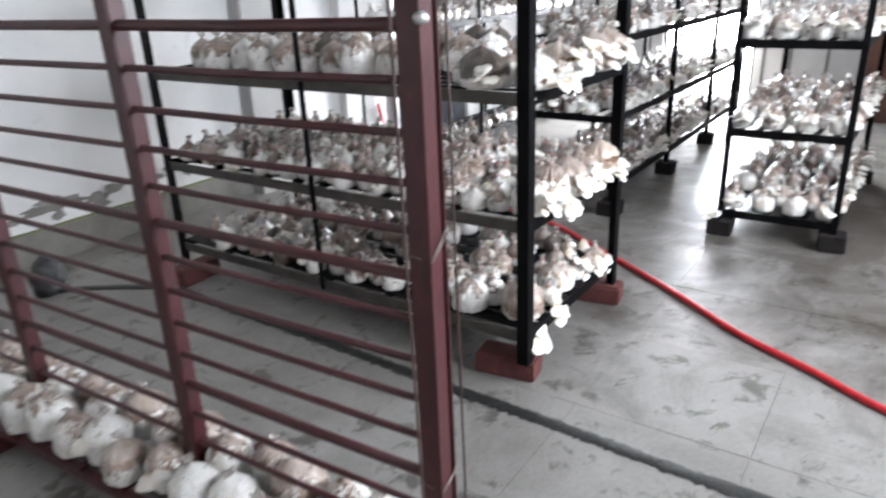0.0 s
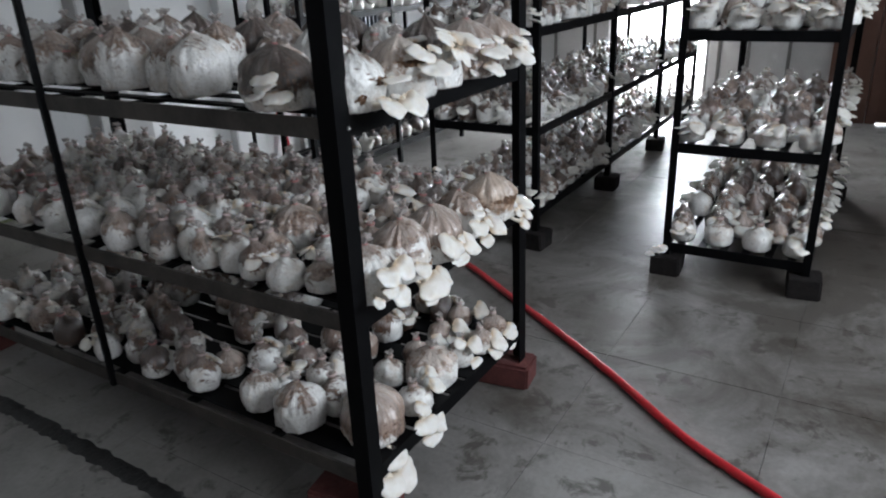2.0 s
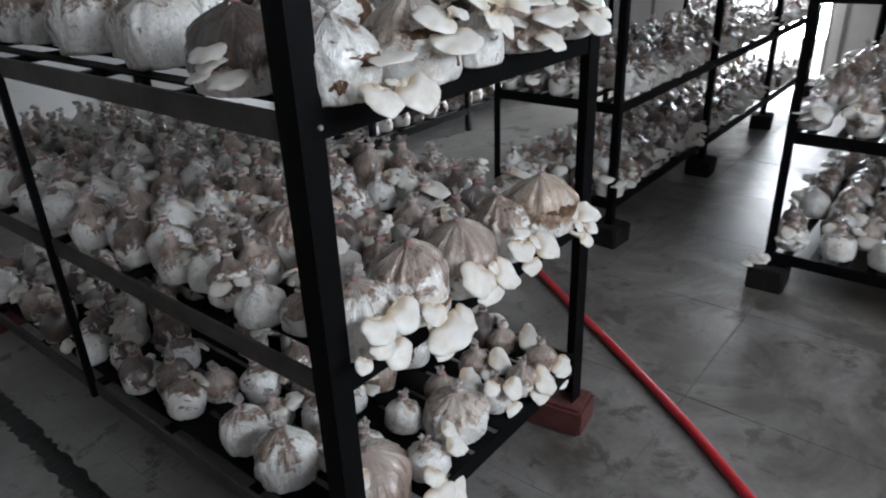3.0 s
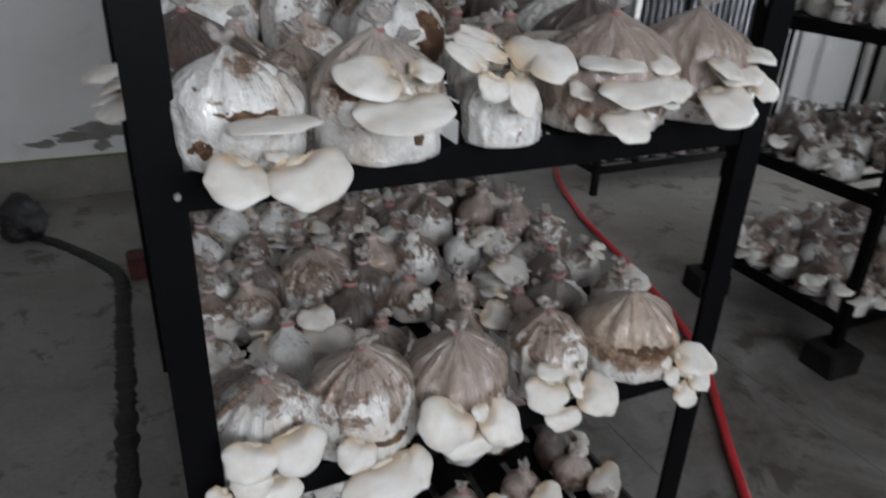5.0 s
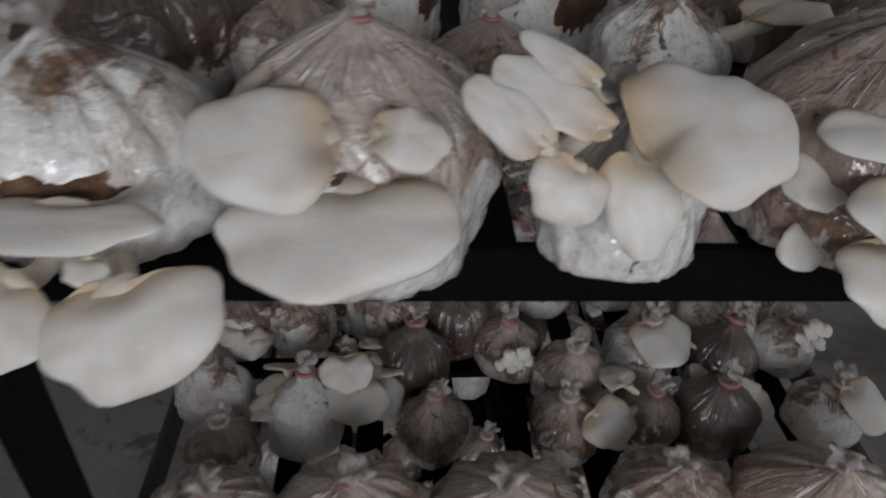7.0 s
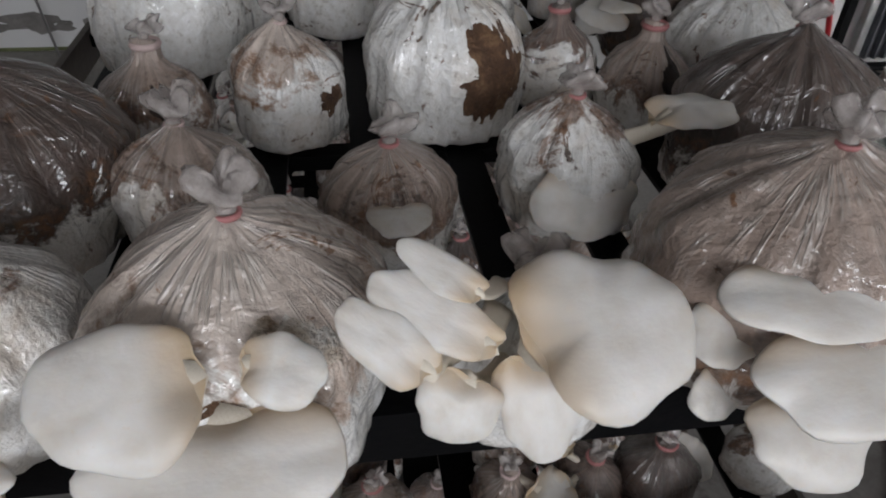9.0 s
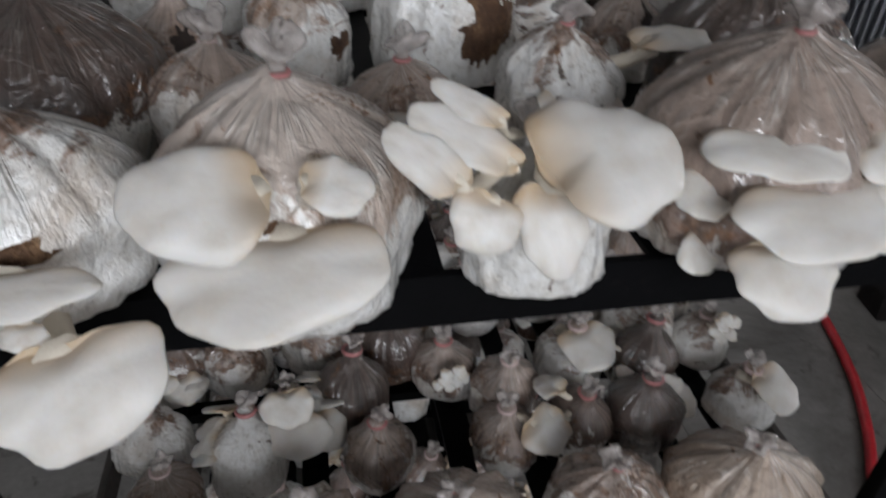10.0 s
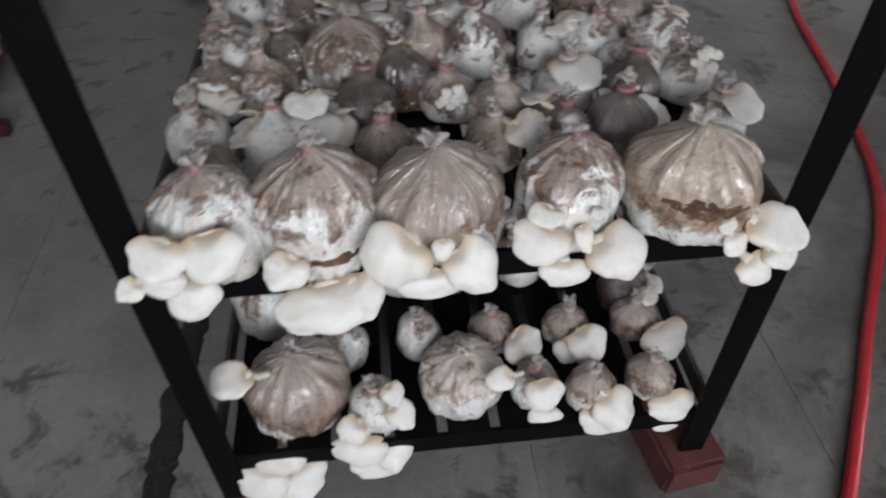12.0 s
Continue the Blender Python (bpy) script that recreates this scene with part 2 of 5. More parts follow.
def floor_build(nt, b):
    tc = nt.nodes.new("ShaderNodeNewGeometry").outputs["Position"]
    big = noise_tex(nt, tc, 0.8, 5.0, 0.6, 0.3)
    mid = noise_tex(nt, tc, 3.6, 6.0, 0.62, 0.4)
    spot = noise_tex(nt, tc, 9.0, 5.0, 0.7, 0.5)
    fine = noise_tex(nt, tc, 60.0, 4.0, 0.6)
    fac = arith(nt, "ADD", arith(nt, "MULTIPLY", big, 0.55), arith(nt, "ADD", arith(nt, "MULTIPLY", mid, 0.3), arith(nt, "MULTIPLY", fine, 0.15)))
    base = ramp(nt, fac, [(0.36, (0.125, 0.115, 0.104)), (0.5, (0.215, 0.203, 0.19)), (0.62, (0.29, 0.278, 0.264))])
    grime = ramp(nt, mid, [(0.54, (0, 0, 0)), (0.72, (1, 1, 1))])
    colour = mix(nt, arith(nt, "MULTIPLY", grime, 0.5), base, (0.10, 0.088, 0.074))
    stain = ramp(nt, arith(nt, "ADD", arith(nt, "MULTIPLY", spot, 0.7), arith(nt, "MULTIPLY", mid, 0.45)), [(0.625, (0, 0, 0)), (0.69, (1, 1, 1))])
    colour = mix(nt, arith(nt, "MULTIPLY", stain, 0.7), colour, (0.05, 0.042, 0.034))
    # soaked, trodden dirt between the racks, with the shelves' shade painted into the colour
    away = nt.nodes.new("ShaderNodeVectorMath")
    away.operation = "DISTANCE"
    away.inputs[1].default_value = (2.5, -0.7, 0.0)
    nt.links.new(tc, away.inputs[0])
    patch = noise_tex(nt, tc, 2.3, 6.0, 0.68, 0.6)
    soak_and_shade = arith(nt, "SUBTRACT", arith(nt, "MULTIPLY", patch, 3.6), arith(nt, "ADD", arith(nt, "MULTIPLY", away.outputs["Value"], 0.55), 0.5), True)
    colour = mix(nt, arith(nt, "MULTIPLY", soak_and_shade, 0.8), colour, (0.05, 0.041, 0.032))
    nt.links.new(colour, b.inputs["Base Color"])
    nt.links.new(ramp(nt, big, [(0.38, (0.3, 0.3, 0.3)), (0.62, (0.52, 0.52, 0.52))]), b.inputs["Roughness"])
    bump(nt, b, arith(nt, "ADD", fine, mid), 0.08, 0.004)


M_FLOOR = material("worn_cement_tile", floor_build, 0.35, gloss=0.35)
M_JOINT = material("dirty_joint", plain([(0.3, (0.15, 0.14, 0.128)), (0.7, (0.23, 0.217, 0.203))], 5, 80), 0.8)
M_TAR = material("black_tar", plain([(0.3, (0.006, 0.006, 0.006)), (0.7, (0.02, 0.019, 0.018))], 20, 90, 0.8, 0.008), 0.5)


def wall_build(nt, b):
    tc = nt.nodes.new("ShaderNodeNewGeometry").outputs["Position"]
    big = noise_tex(nt, tc, 0.9, 6.0, 0.6)
    mid = noise_tex(nt, tc, 5.0, 6.0, 0.65, 0.5)
    fine = noise_tex(nt, tc, 70.0, 4.0, 0.6)
    base = ramp(nt, big, [(0.3, (0.54, 0.53, 0.52)), (0.6, (0.66, 0.655, 0.645)), (0.8, (0.72, 0.715, 0.705))])
    peel = ramp(nt, mid, [(0.63, (0, 0, 0)), (0.70, (1, 1, 1))])
    nt.links.new(mix(nt, arith(nt, "MULTIPLY", peel, 0.3), base, (0.38, 0.37, 0.35)), b.inputs["Base Color"])
    bump(nt, b, arith(nt, "ADD", fine, mid), 0.18, 0.004)


M_WALL = material("limewashed_plaster", wall_build, 0.85)
M_PLINTH = material("bare_cement", plain([(0.3, (0.10, 0.094, 0.084)), (0.7, (0.23, 0.218, 0.195))], 4, 60, 0.5, 0.006), 0.85)
M_COLUMN = material("grey_cement_column", plain([(0.3, (0.30, 0.29, 0.28)), (0.7, (0.40, 0.39, 0.375))], 3, 60, 0.3), 0.85)
M_PEEL = material("damp_stain", plain([(0.3, (0.12, 0.11, 0.10)), (0.7, (0.25, 0.235, 0.22))], 9, 80, 0.5), 0.9)
M_DOOR = material("brown_board", plain([(0.3, (0.085, 0.038, 0.026)), (0.7, (0.15, 0.07, 0.048))], 4, 60, 0.2), 0.35)
M_PANEL = material("grey_wall_board", plain([(0.3, (0.40, 0.395, 0.39)), (0.7, (0.52, 0.515, 0.51))], 2, 60, 0.15), 0.6)
M_BATTEN = material("dark_batten", plain([(0.3, (0.10, 0.095, 0.09)), (0.7, (0.17, 0.16, 0.155))], 8), 0.6)
M_SHEET = material("grey_ribbed_steel", plain([(0.3, (0.07, 0.075, 0.085)), (0.7, (0.14, 0.145, 0.16))], 6, 90), 0.4, 0.5)
M_PIPE = material("galvanised_pipe", plain([(0.3, (0.38, 0.38, 0.37)), (0.7, (0.55, 0.55, 0.54))], 20), 0.35, 0.7)
M_STRING = material("pale_string", plain([(0.3, (0.2, 0.17, 0.15)), (0.7, (0.32, 0.28, 0.25))], 60), 0.8)
M_WIRE = material("rusty_wire", plain([(0.3, (0.03, 0.016, 0.014)), (0.7, (0.075, 0.04, 0.034))], 30), 0.6)
M_CEIL = material("ceiling_paint", plain([(0.3, (0.45, 0.44, 0.43)), (0.7, (0.55, 0.54, 0.53))], 2, 60), 0.9)
M_GREEN = material("green_algae", plain([(0.3, (0.10, 0.12, 0.05)), (0.7, (0.19, 0.20, 0.10))], 7, 80), 0.85)

# ---------------------------------------------------------------- mesh helpers


def mesh_of(name, verts, faces, mat, smooth=False):
    me = bpy.data.meshes.new(name)
    me.from_pydata([tuple(v) for v in verts], [], faces)
    me.materials.append(mat)
    if smooth:
        me.polygons.foreach_set("use_smooth", [True] * len(me.polygons))
    me.update()
    return me


def put(name, me, parent=None, m=None, label="", category="", group="", kind=""):
    ob = new(name, me)
    if parent is not None:
        ob.parent = parent
    if m is not None:
        ob.matrix_basis = m
    return tagged(ob, label, category, group, kind)


def bevelled_box(name, size, mat, bevel=0.003, wobble=0.0, seed=0):
    """A box that stands on z = 0, centred in x and y."""
    bm = bmesh.new()
    bmesh.ops.create_cube(bm, size=1)
    bmesh.ops.scale(bm, vec=size, verts=bm.verts)
    bmesh.ops.translate(bm, vec=(0, 0, size[2] / 2), verts=bm.verts)
    if bevel:
        bmesh.ops.bevel(bm, geom=bm.edges[:], offset=bevel, segments=2, affect="EDGES")
    if wobble:
        rnd = random.Random(seed)
        for v in bm.verts:
            v.co += Vector([rnd.uniform(-wobble, wobble) for _ in range(3)])
    me = bpy.data.meshes.new(name)
    bm.to_mesh(me)
    bm.free()
    me.materials.append(mat)
    return me


def slab(name, a, b, mat, parent=None, bevel=0.0, **tags):
    """A box from corner a to corner b."""
    size = [b[i] - a[i] for i in range(3)]
    me = bevelled_box(name, size, mat, bevel)
    return put(name, me, parent, pose((a[0] + b[0]) / 2, (a[1] + b[1]) / 2, a[2]), **tags)


def tube_mesh(name, path, radius, mat, sides=10, flat=1.0, radii=None):
    """A round bar along a list of points."""
    pts = [Vector(p) for p in path]
    verts, faces = [], []
    side = None
    for i, p in enumerate(pts):
        d = (pts[min(i + 1, len(pts) - 1)] - pts[max(i - 1, 0)]).normalized()
        if side is None:
            side = d.cross(Vector((0, 0, 1)) if abs(d.z) < 0.9 else Vector((1, 0, 0))).normalized()
        side = (side - d * side.dot(d)).normalized()
        up = side.cross(d)
        r = radii[i] if radii else radius
        for k in range(sides):
            a = 2 * math.pi * k / sides
            verts.append(p + side * (r * math.cos(a)) + up * (r * flat * math.sin(a)))
    for i in range(len(pts) - 1):
        for k in range(sides):
            n = (k + 1) % sides
            faces.append((i * sides + k, i * sides + n, (i + 1) * sides + n, (i + 1) * sides + k))
    faces.append(tuple(range(sides))[::-1])
    faces.append(tuple((len(pts) - 1) * sides + k for k in range(sides)))
    return mesh_of(name, verts, faces, mat, True)


def spline(points, steps=8):
    """A smooth line through the points."""
    p = [Vector(q) for q in points]
    p = [2 * p[0] - p[1]] + p + [2 * p[-1] - p[-2]]
    out = []
    for i in range(1, len(p) - 2):
        for s in range(steps):
            t = s / steps
            out.append(0.5 * (2 * p[i] + (p[i + 1] - p[i - 1]) * t + (2 * p[i - 1] - 5 * p[i] + 4 * p[i + 1] - p[i + 2]) * t * t
                              + (3 * p[i] - p[i - 1] - 3 * p[i + 1] + p[i + 2]) * t ** 3))
    out.append(p[-2])
    return out


def angle_bar(name, length, mat, leg=0.042, thick=0.004):
    """An upright angle bar: its corner at the origin, legs along +x and +y."""
    o = [(0, 0), (leg, 0), (leg, thick), (thick, thick), (thick, leg), (0, leg)]
    verts = [(x, y, z) for z in (0, length) for x, y in o]
    faces = [(i, (i + 1) % 6, 6 + (i + 1) % 6, 6 + i) for i in range(6)] + [(5, 4, 3, 2, 1, 0), (6, 7, 8, 9, 10, 11)]
    return mesh_of(name, verts, faces, mat)


# ---------------------------------------------------------------- the room
X0, X1, Y0, Y1, H = -3.2, 5.6, -3.6, 2.93, 2.75
TH = 0.15
floor = slab("floor", (X0 - TH, Y0 - TH, -0.1), (X1 + TH, Y1 + TH, -0.004), M_JOINT, kind="structure",
             label="worn grey cement tile floor with dark stains", category="floor")
slab("ceiling", (X0 - TH, Y0 - TH, H), (X1 + TH, Y1 + TH, H + 0.1), M_CEIL, kind="structure", label="plain pale painted ceiling", category="ceiling")
wall_n = slab("wall_north", (X0, Y1, 0), (X1, Y1 + TH, H), M_WALL, kind="structure", label="limewashed plaster wall, damp and peeling near the floor", category="wall")
slab("plinth", (X0, Y1 - 0.018, 0), (1.24, Y1 - 0.003, 0.185), M_PLINTH, bevel=0.012, kind="structure", label="bare cement dado along the foot of the wall", category="baseboard")


def pierced_wall(name, axis, at, lo, hi, holes, mat, label):
    """A wall along x or y with openings (from, to, sill, head), built of butted pieces."""
    wall = put(name, None, label=label, category="wall", kind="structure")

    def piece(a, b, z0, z1):
        if b - a < 1e-4 or z1 - z0 < 1e-4:
            return
        if axis == "x":
            slab("wall_piece", (a, at, z0), (b, at + TH, z1), mat, wall)
        else:
            slab("wall_piece", (at, a, z0), (at + TH, b, z1), mat, wall)
    edge = lo
    for a, b, sill, head in sorted(holes):
        piece(edge, a, 0, H)
        piece(a, b, 0, sill)
        piece(a, b, head, H)
        edge = b
    piece(edge, hi, 0, H)
    return wall


pierced_wall("wall_south", "x", Y0 - TH, X0, X1, [(-1.0, 2.4, 1.65, 2.65)], M_WALL, "plaster wall with a wide window opening")
slab("wall_west", (X0 - TH, Y0, 0), (X0, Y1 + TH, H), M_WALL, kind="structure", label="limewashed plaster wall", category="wall")
WIN = (0.45, 1.37, 0.05, 1.95)
DOOR = (-1.60, -0.88, 0.0, 2.05)
pierced_wall("wall_east", "y", X1, Y0, Y1 + TH, [DOOR, WIN], M_PANEL, "grey board wall with thin vertical battens")


# ---------------------------------------------------------------- racks


def rack(name, x0, y0, x1, y1, levels, along, bays, mat, top, foot, label, leg=0.042, slats=6, thin_middle=False, low_shade_half=0.016, side=None):
    """A steel shelf rack. levels: heights of the deck tops; along: the axis of its length."""
    base = put(name, None, m=pose(x0, y0, 0), label=label, category="rack")
    w, d = x1 - x0, y1 - y0
    length = w if along == "x" else d
    post = angle_bar("post", top - foot, mat, leg)
    for i in range(bays + 1):
        s = i / bays
        for far in (0, 1):
            if along == "y":
                px, py = (w if far else 0), d * s
                sx, sy = (-1 if far else 1), (-1 if i == bays else 1)
            else:
                px, py = w * s, (d if far else 0)
                sx, sy = (-1 if i == bays else 1), (-1 if far else 1)
            turn = {(1, 1): 0, (-1, 1): 90, (-1, -1): 180, (1, -1): 270}[(sx, sy)]
            if thin_middle and 0 < i < bays:
                slab("middle_post", (px - 0.009, py - 0.009, levels[0] - 0.045), (px + 0.009, py + 0.009, top), mat, base, 0.002)
                continue
            put("post", post, base, pose(px, py, foot, 0, 0, turn))
    rail_h = 0.042
    for z in levels:
        for far in (0, 1):
            if along == "y":
                slab("side_rail", ((w - 0.012 if far else 0.004), 0.006, z - rail_h), ((w - 0.004 if far else 0.012), d - 0.006, z), side or mat, base)
            else:
                slab("side_rail", (0.006, (d - 0.012 if far else 0.004), z - rail_h), (w - 0.006, (d - 0.004 if far else 0.012), z), mat, base)
            if along == "y":
                slab("end_rail", (0.012, (d - 0.012 if far else 0.004), z - rail_h), (w - 0.012, (d - 0.004 if far else 0.012), z), mat, base)
            else:
                slab("end_rail", ((w - 0.012 if far else 0.004), 0.012, z - rail_h), ((w - 0.004 if far else 0.012), d - 0.012, z), mat, base)
        cross = w if along == "y" else d
        # bottom slats can be widened: their black stands in for shade under the rack
        half = low_shade_half if z == levels[0] else 0.016
        for k in range(slats):
            c = 0.03 + (cross - 0.06) * (k + 0.5) / slats
            if along == "y":
                slab("slat", (c - half, 0.012, z - 0.006), (c + half, d - 0.012, z - 0.001), mat, base)
            else:
                slab("slat", (0.012, c - 0.016, z - 0.006), (w - 0.012, c + 0.016, z - 0.001), mat, base)
        for k in range(1, bays * 3):
            c = length * k / (bays * 3)
            if along == "y":
                slab("cross_bar", (0.012, c - 0.012, z - 0.022), (w - 0.012, c + 0.012, z - 0.007), mat, base)
            else:
                slab("cross_bar", (c - 0.012, 0.012, z - 0.022), (c + 0.012, d - 0.012, z - 0.007), mat, base)
    return base


A_LEVELS = (0.215, 0.635, 1.066, 1.49)
AX, AW, AL = -0.031, 0.861, 2.0
rack_a = rack("shelf_rack", AX, 0, AX + AW, AL, A_LEVELS, "y", 2, M_BLACK, 1.95, 0.085,
              "black painted steel shelf rack packed with mushroom bags, feet on bricks", leg=0.045, slats=9, thin_middle=True, low_shade_half=0.036, side=M_RAIL)
B0, B1, BX0, BX1 = 0.46, 1.07, 1.95, 5.2
rack("shelf_rack", BX0, B0, BX1, B1, (0.20, 0.61, 1.065, 1.50), "x", 3, M_BLACK, 1.95, 0.09,
              "black steel shelf rack beside the bright window, full of mushroom bags", leg=0.032)
C0, C1, CX0, CX1 = -0.765, -0.165, 1.93, 3.4
rack("shelf_rack", CX0, C0, CX1, C1, (0.145, 0.60, 1.06, 1.49), "x", 1, M_BLACK, 1.95, 0.09,
              "black steel shelf rack across the aisle, full of mushroom bags", leg=0.032)
F0, F1, FX0, FX1 = -2.06, -1.46, 2.16, 4.6
rack("shelf_rack", FX0, F0, FX1, F1, (0.24, 0.66, 1.10, 1.52), "x", 2, M_BLACK, 1.95, 0.09,
              "black steel shelf rack standing beside the brown door", leg=0.032)
D0, D1, DX0, DX1 = 2.06, 2.6, 2.15, 4.9
rack("shelf_rack", DX0, D0, DX1, D1, (0.16, 1.10, 1.56), "x", 3, M_BLACK, 1.95, 0.0,
              "black steel shelf rack along the back wall, half full", leg=0.032)

# ---------------------------------------------------------------- fittings of the room
door = slab("door_1", (X1 - 0.012, DOOR[0] + 0.018, 0.011), (X1 + 0.03, DOOR[1] - 0.018, DOOR[3] + 0.03), M_DOOR, kind="structure",
            label="closed brown board door with daylight under it", category="door")
for k in range(1, 3):
    y = DOOR[0] + 0.03 + (DOOR[1] - DOOR[0] - 0.06) * k / 3
    slab("seam_strip", (-0.0235, y - 0.004 - (DOOR[0] + DOOR[1]) / 2, 0.01), (-0.021, y + 0.004 - (DOOR[0] + DOOR[1]) / 2, 1.98), M_BATTEN, door)
frame_d = put("door_frame", None, kind="structure", label="dark brown timber door frame", category="trim")
slab("jamb", (X1 - 0.03, DOOR[0] - 0.05, 0), (X1 + 0.05, DOOR[0] + 0.025, DOOR[3] + 0.02), M_DOOR, frame_d, 0.004)
slab("jamb", (X1 - 0.03, DOOR[1] - 0.025, 0), (X1 + 0.05, DOOR[1] + 0.05, DOOR[3] + 0.02), M_DOOR, frame_d, 0.004)
slab("head", (X1 - 0.03, DOOR[0] - 0.05, DOOR[3] + 0.02), (X1 + 0.05, DOOR[1] + 0.05, DOOR[3] + 0.09), M_DOOR, frame_d, 0.004)
slab("side_board", (X1 - 0.018, DOOR[1] + 0.055, 0), (X1 - 0.002, -0.52, 2.2), M_DOOR, kind="structure", label="brown board panel beside the door", category="trim")

window = put("window_1", None, kind="structure", label="tall bright window with thin steel bars", category="window")
for y in (WIN[0] + 0.02, WIN[1] - 0.02):
    slab("window_bar", (X1 + 0.04, y - 0.016, WIN[2]), (X1 + 0.07, y + 0.016, WIN[3]), M_BATTEN, window, 0.003)
for k in range(12):
    z = 0.2 + 0.14 * k
    slab("louvre", (X1 - 0.02, WIN[1] + 0.01, z), (X1 - 0.004, WIN[1] + 0.06, z + 0.045), M_PIPE, window, 0.003)

battens = [y for y in (-3.0, -2.4, -1.8, -0.2, 0.12, 0.36, 1.5, 1.9, 2.3)]
for y in battens:
    slab("batten", (X1 - 0.014, y - 0.014, 0), (X1 - 0.001, y + 0.014, H), M_BATTEN, kind="structure", label="thin dark vertical batten on the board wall", category="trim")

column = slab("column", (1.25, Y1 - 0.12, 0), (1.58, Y1 - 0.002, H), M_COLUMN, bevel=0.006, kind="structure", label="grey cement column in the back wall", category="column")
slab("column", (2.25, Y1 - 0.08, 0), (2.5, Y1 - 0.002, H), M_WALL, bevel=0.006, kind="structure", label="limewashed plaster pilaster in the back wall", category="column")


def ribbed_sheet(name, x0, x1, z0, z1, y, rib=0.055, deep=0.02):
    n = int((x1 - x0) / rib)
    prof = []
    for k in range(n):
        x = x0 + k * rib
        prof += [(x, y), (x + rib * 0.55, y), (x + rib * 0.68, y - deep), (x + rib * 0.88, y - deep)]
    verts = [(x, yy, z) for z in (z0, z1) for x, yy in prof]
    m = len(prof)
    faces = [(i, i + 1, m + i + 1, m + i) for i in range(m - 1)]
    return mesh_of(name, verts, faces, M_SHEET)


put("pipe_post", tube_mesh("pipe_post", [(4.4, 2.85, 0.0), (4.4, 2.85, 2.2)], 0.014, M_PIPE), label="upright galvanised pipe beside the shutter", category="pipe")
shutter = put("steel_shutter", None, kind="structure", label="dark grey ribbed steel shutter in a pale frame", category="shutter")
put("ribbed_sheet", ribbed_sheet("ribbed_sheet", 2.98, 4.1, 0.05, 1.98, Y1 - 0.02), shutter)
for x in (2.955, 4.125):
    slab("shutter_frame", (x - 0.025, Y1 - 0.05, 0), (x + 0.02, Y1 - 0.003, 2.0), M_PIPE, shutter, 0.004)
rail = put("pipe_rail", tube_mesh("pipe_rail", [(2.35, 2.84, 1.38), (5.55, 2.84, 1.40)], 0.013, M_PIPE), label="thin galvanised pipe running along the back wall", category="pipe")
for x in (2.45, 5.2):
    put("bracket", tube_mesh("bracket", [(x, 2.84, 1.385), (x, Y1 + 0.005, 1.385)], 0.008, M_PIPE), rail)

# damp stains with ragged outlines at the foot of the wall
rnd = random.Random(5)
for k in range(34):
    cx, cz = rnd.uniform(-2.2, 1.1), rnd.uniform(0.24, 0.34)
    w, h = rnd.uniform(0.04, 0.16), rnd.uniform(0.015, 0.05)
    n = 14
    verts = []
    for i in range(n):
        a = 2 * math.pi * i / n
        r = rnd.uniform(0.6, 1.15)
        verts.append((cx + w * r * math.cos(a) - (X0 + X1) / 2, -TH / 2 - 0.0015 - 0.0002 * k, cz + h * r * math.sin(a)))
    put("damp_stain", mesh_of("damp_stain", verts, [tuple(range(n))], M_PEEL), wall_n)
slab("algae_strip", (X0 - (X0 + X1) / 2, -0.008 - TH / 2, 0.186), (1.2 - (X0 + X1) / 2, -0.001 - TH / 2, 0.200), M_GREEN, wall_n)


# ---------------------------------------------------------------- bags and mushrooms


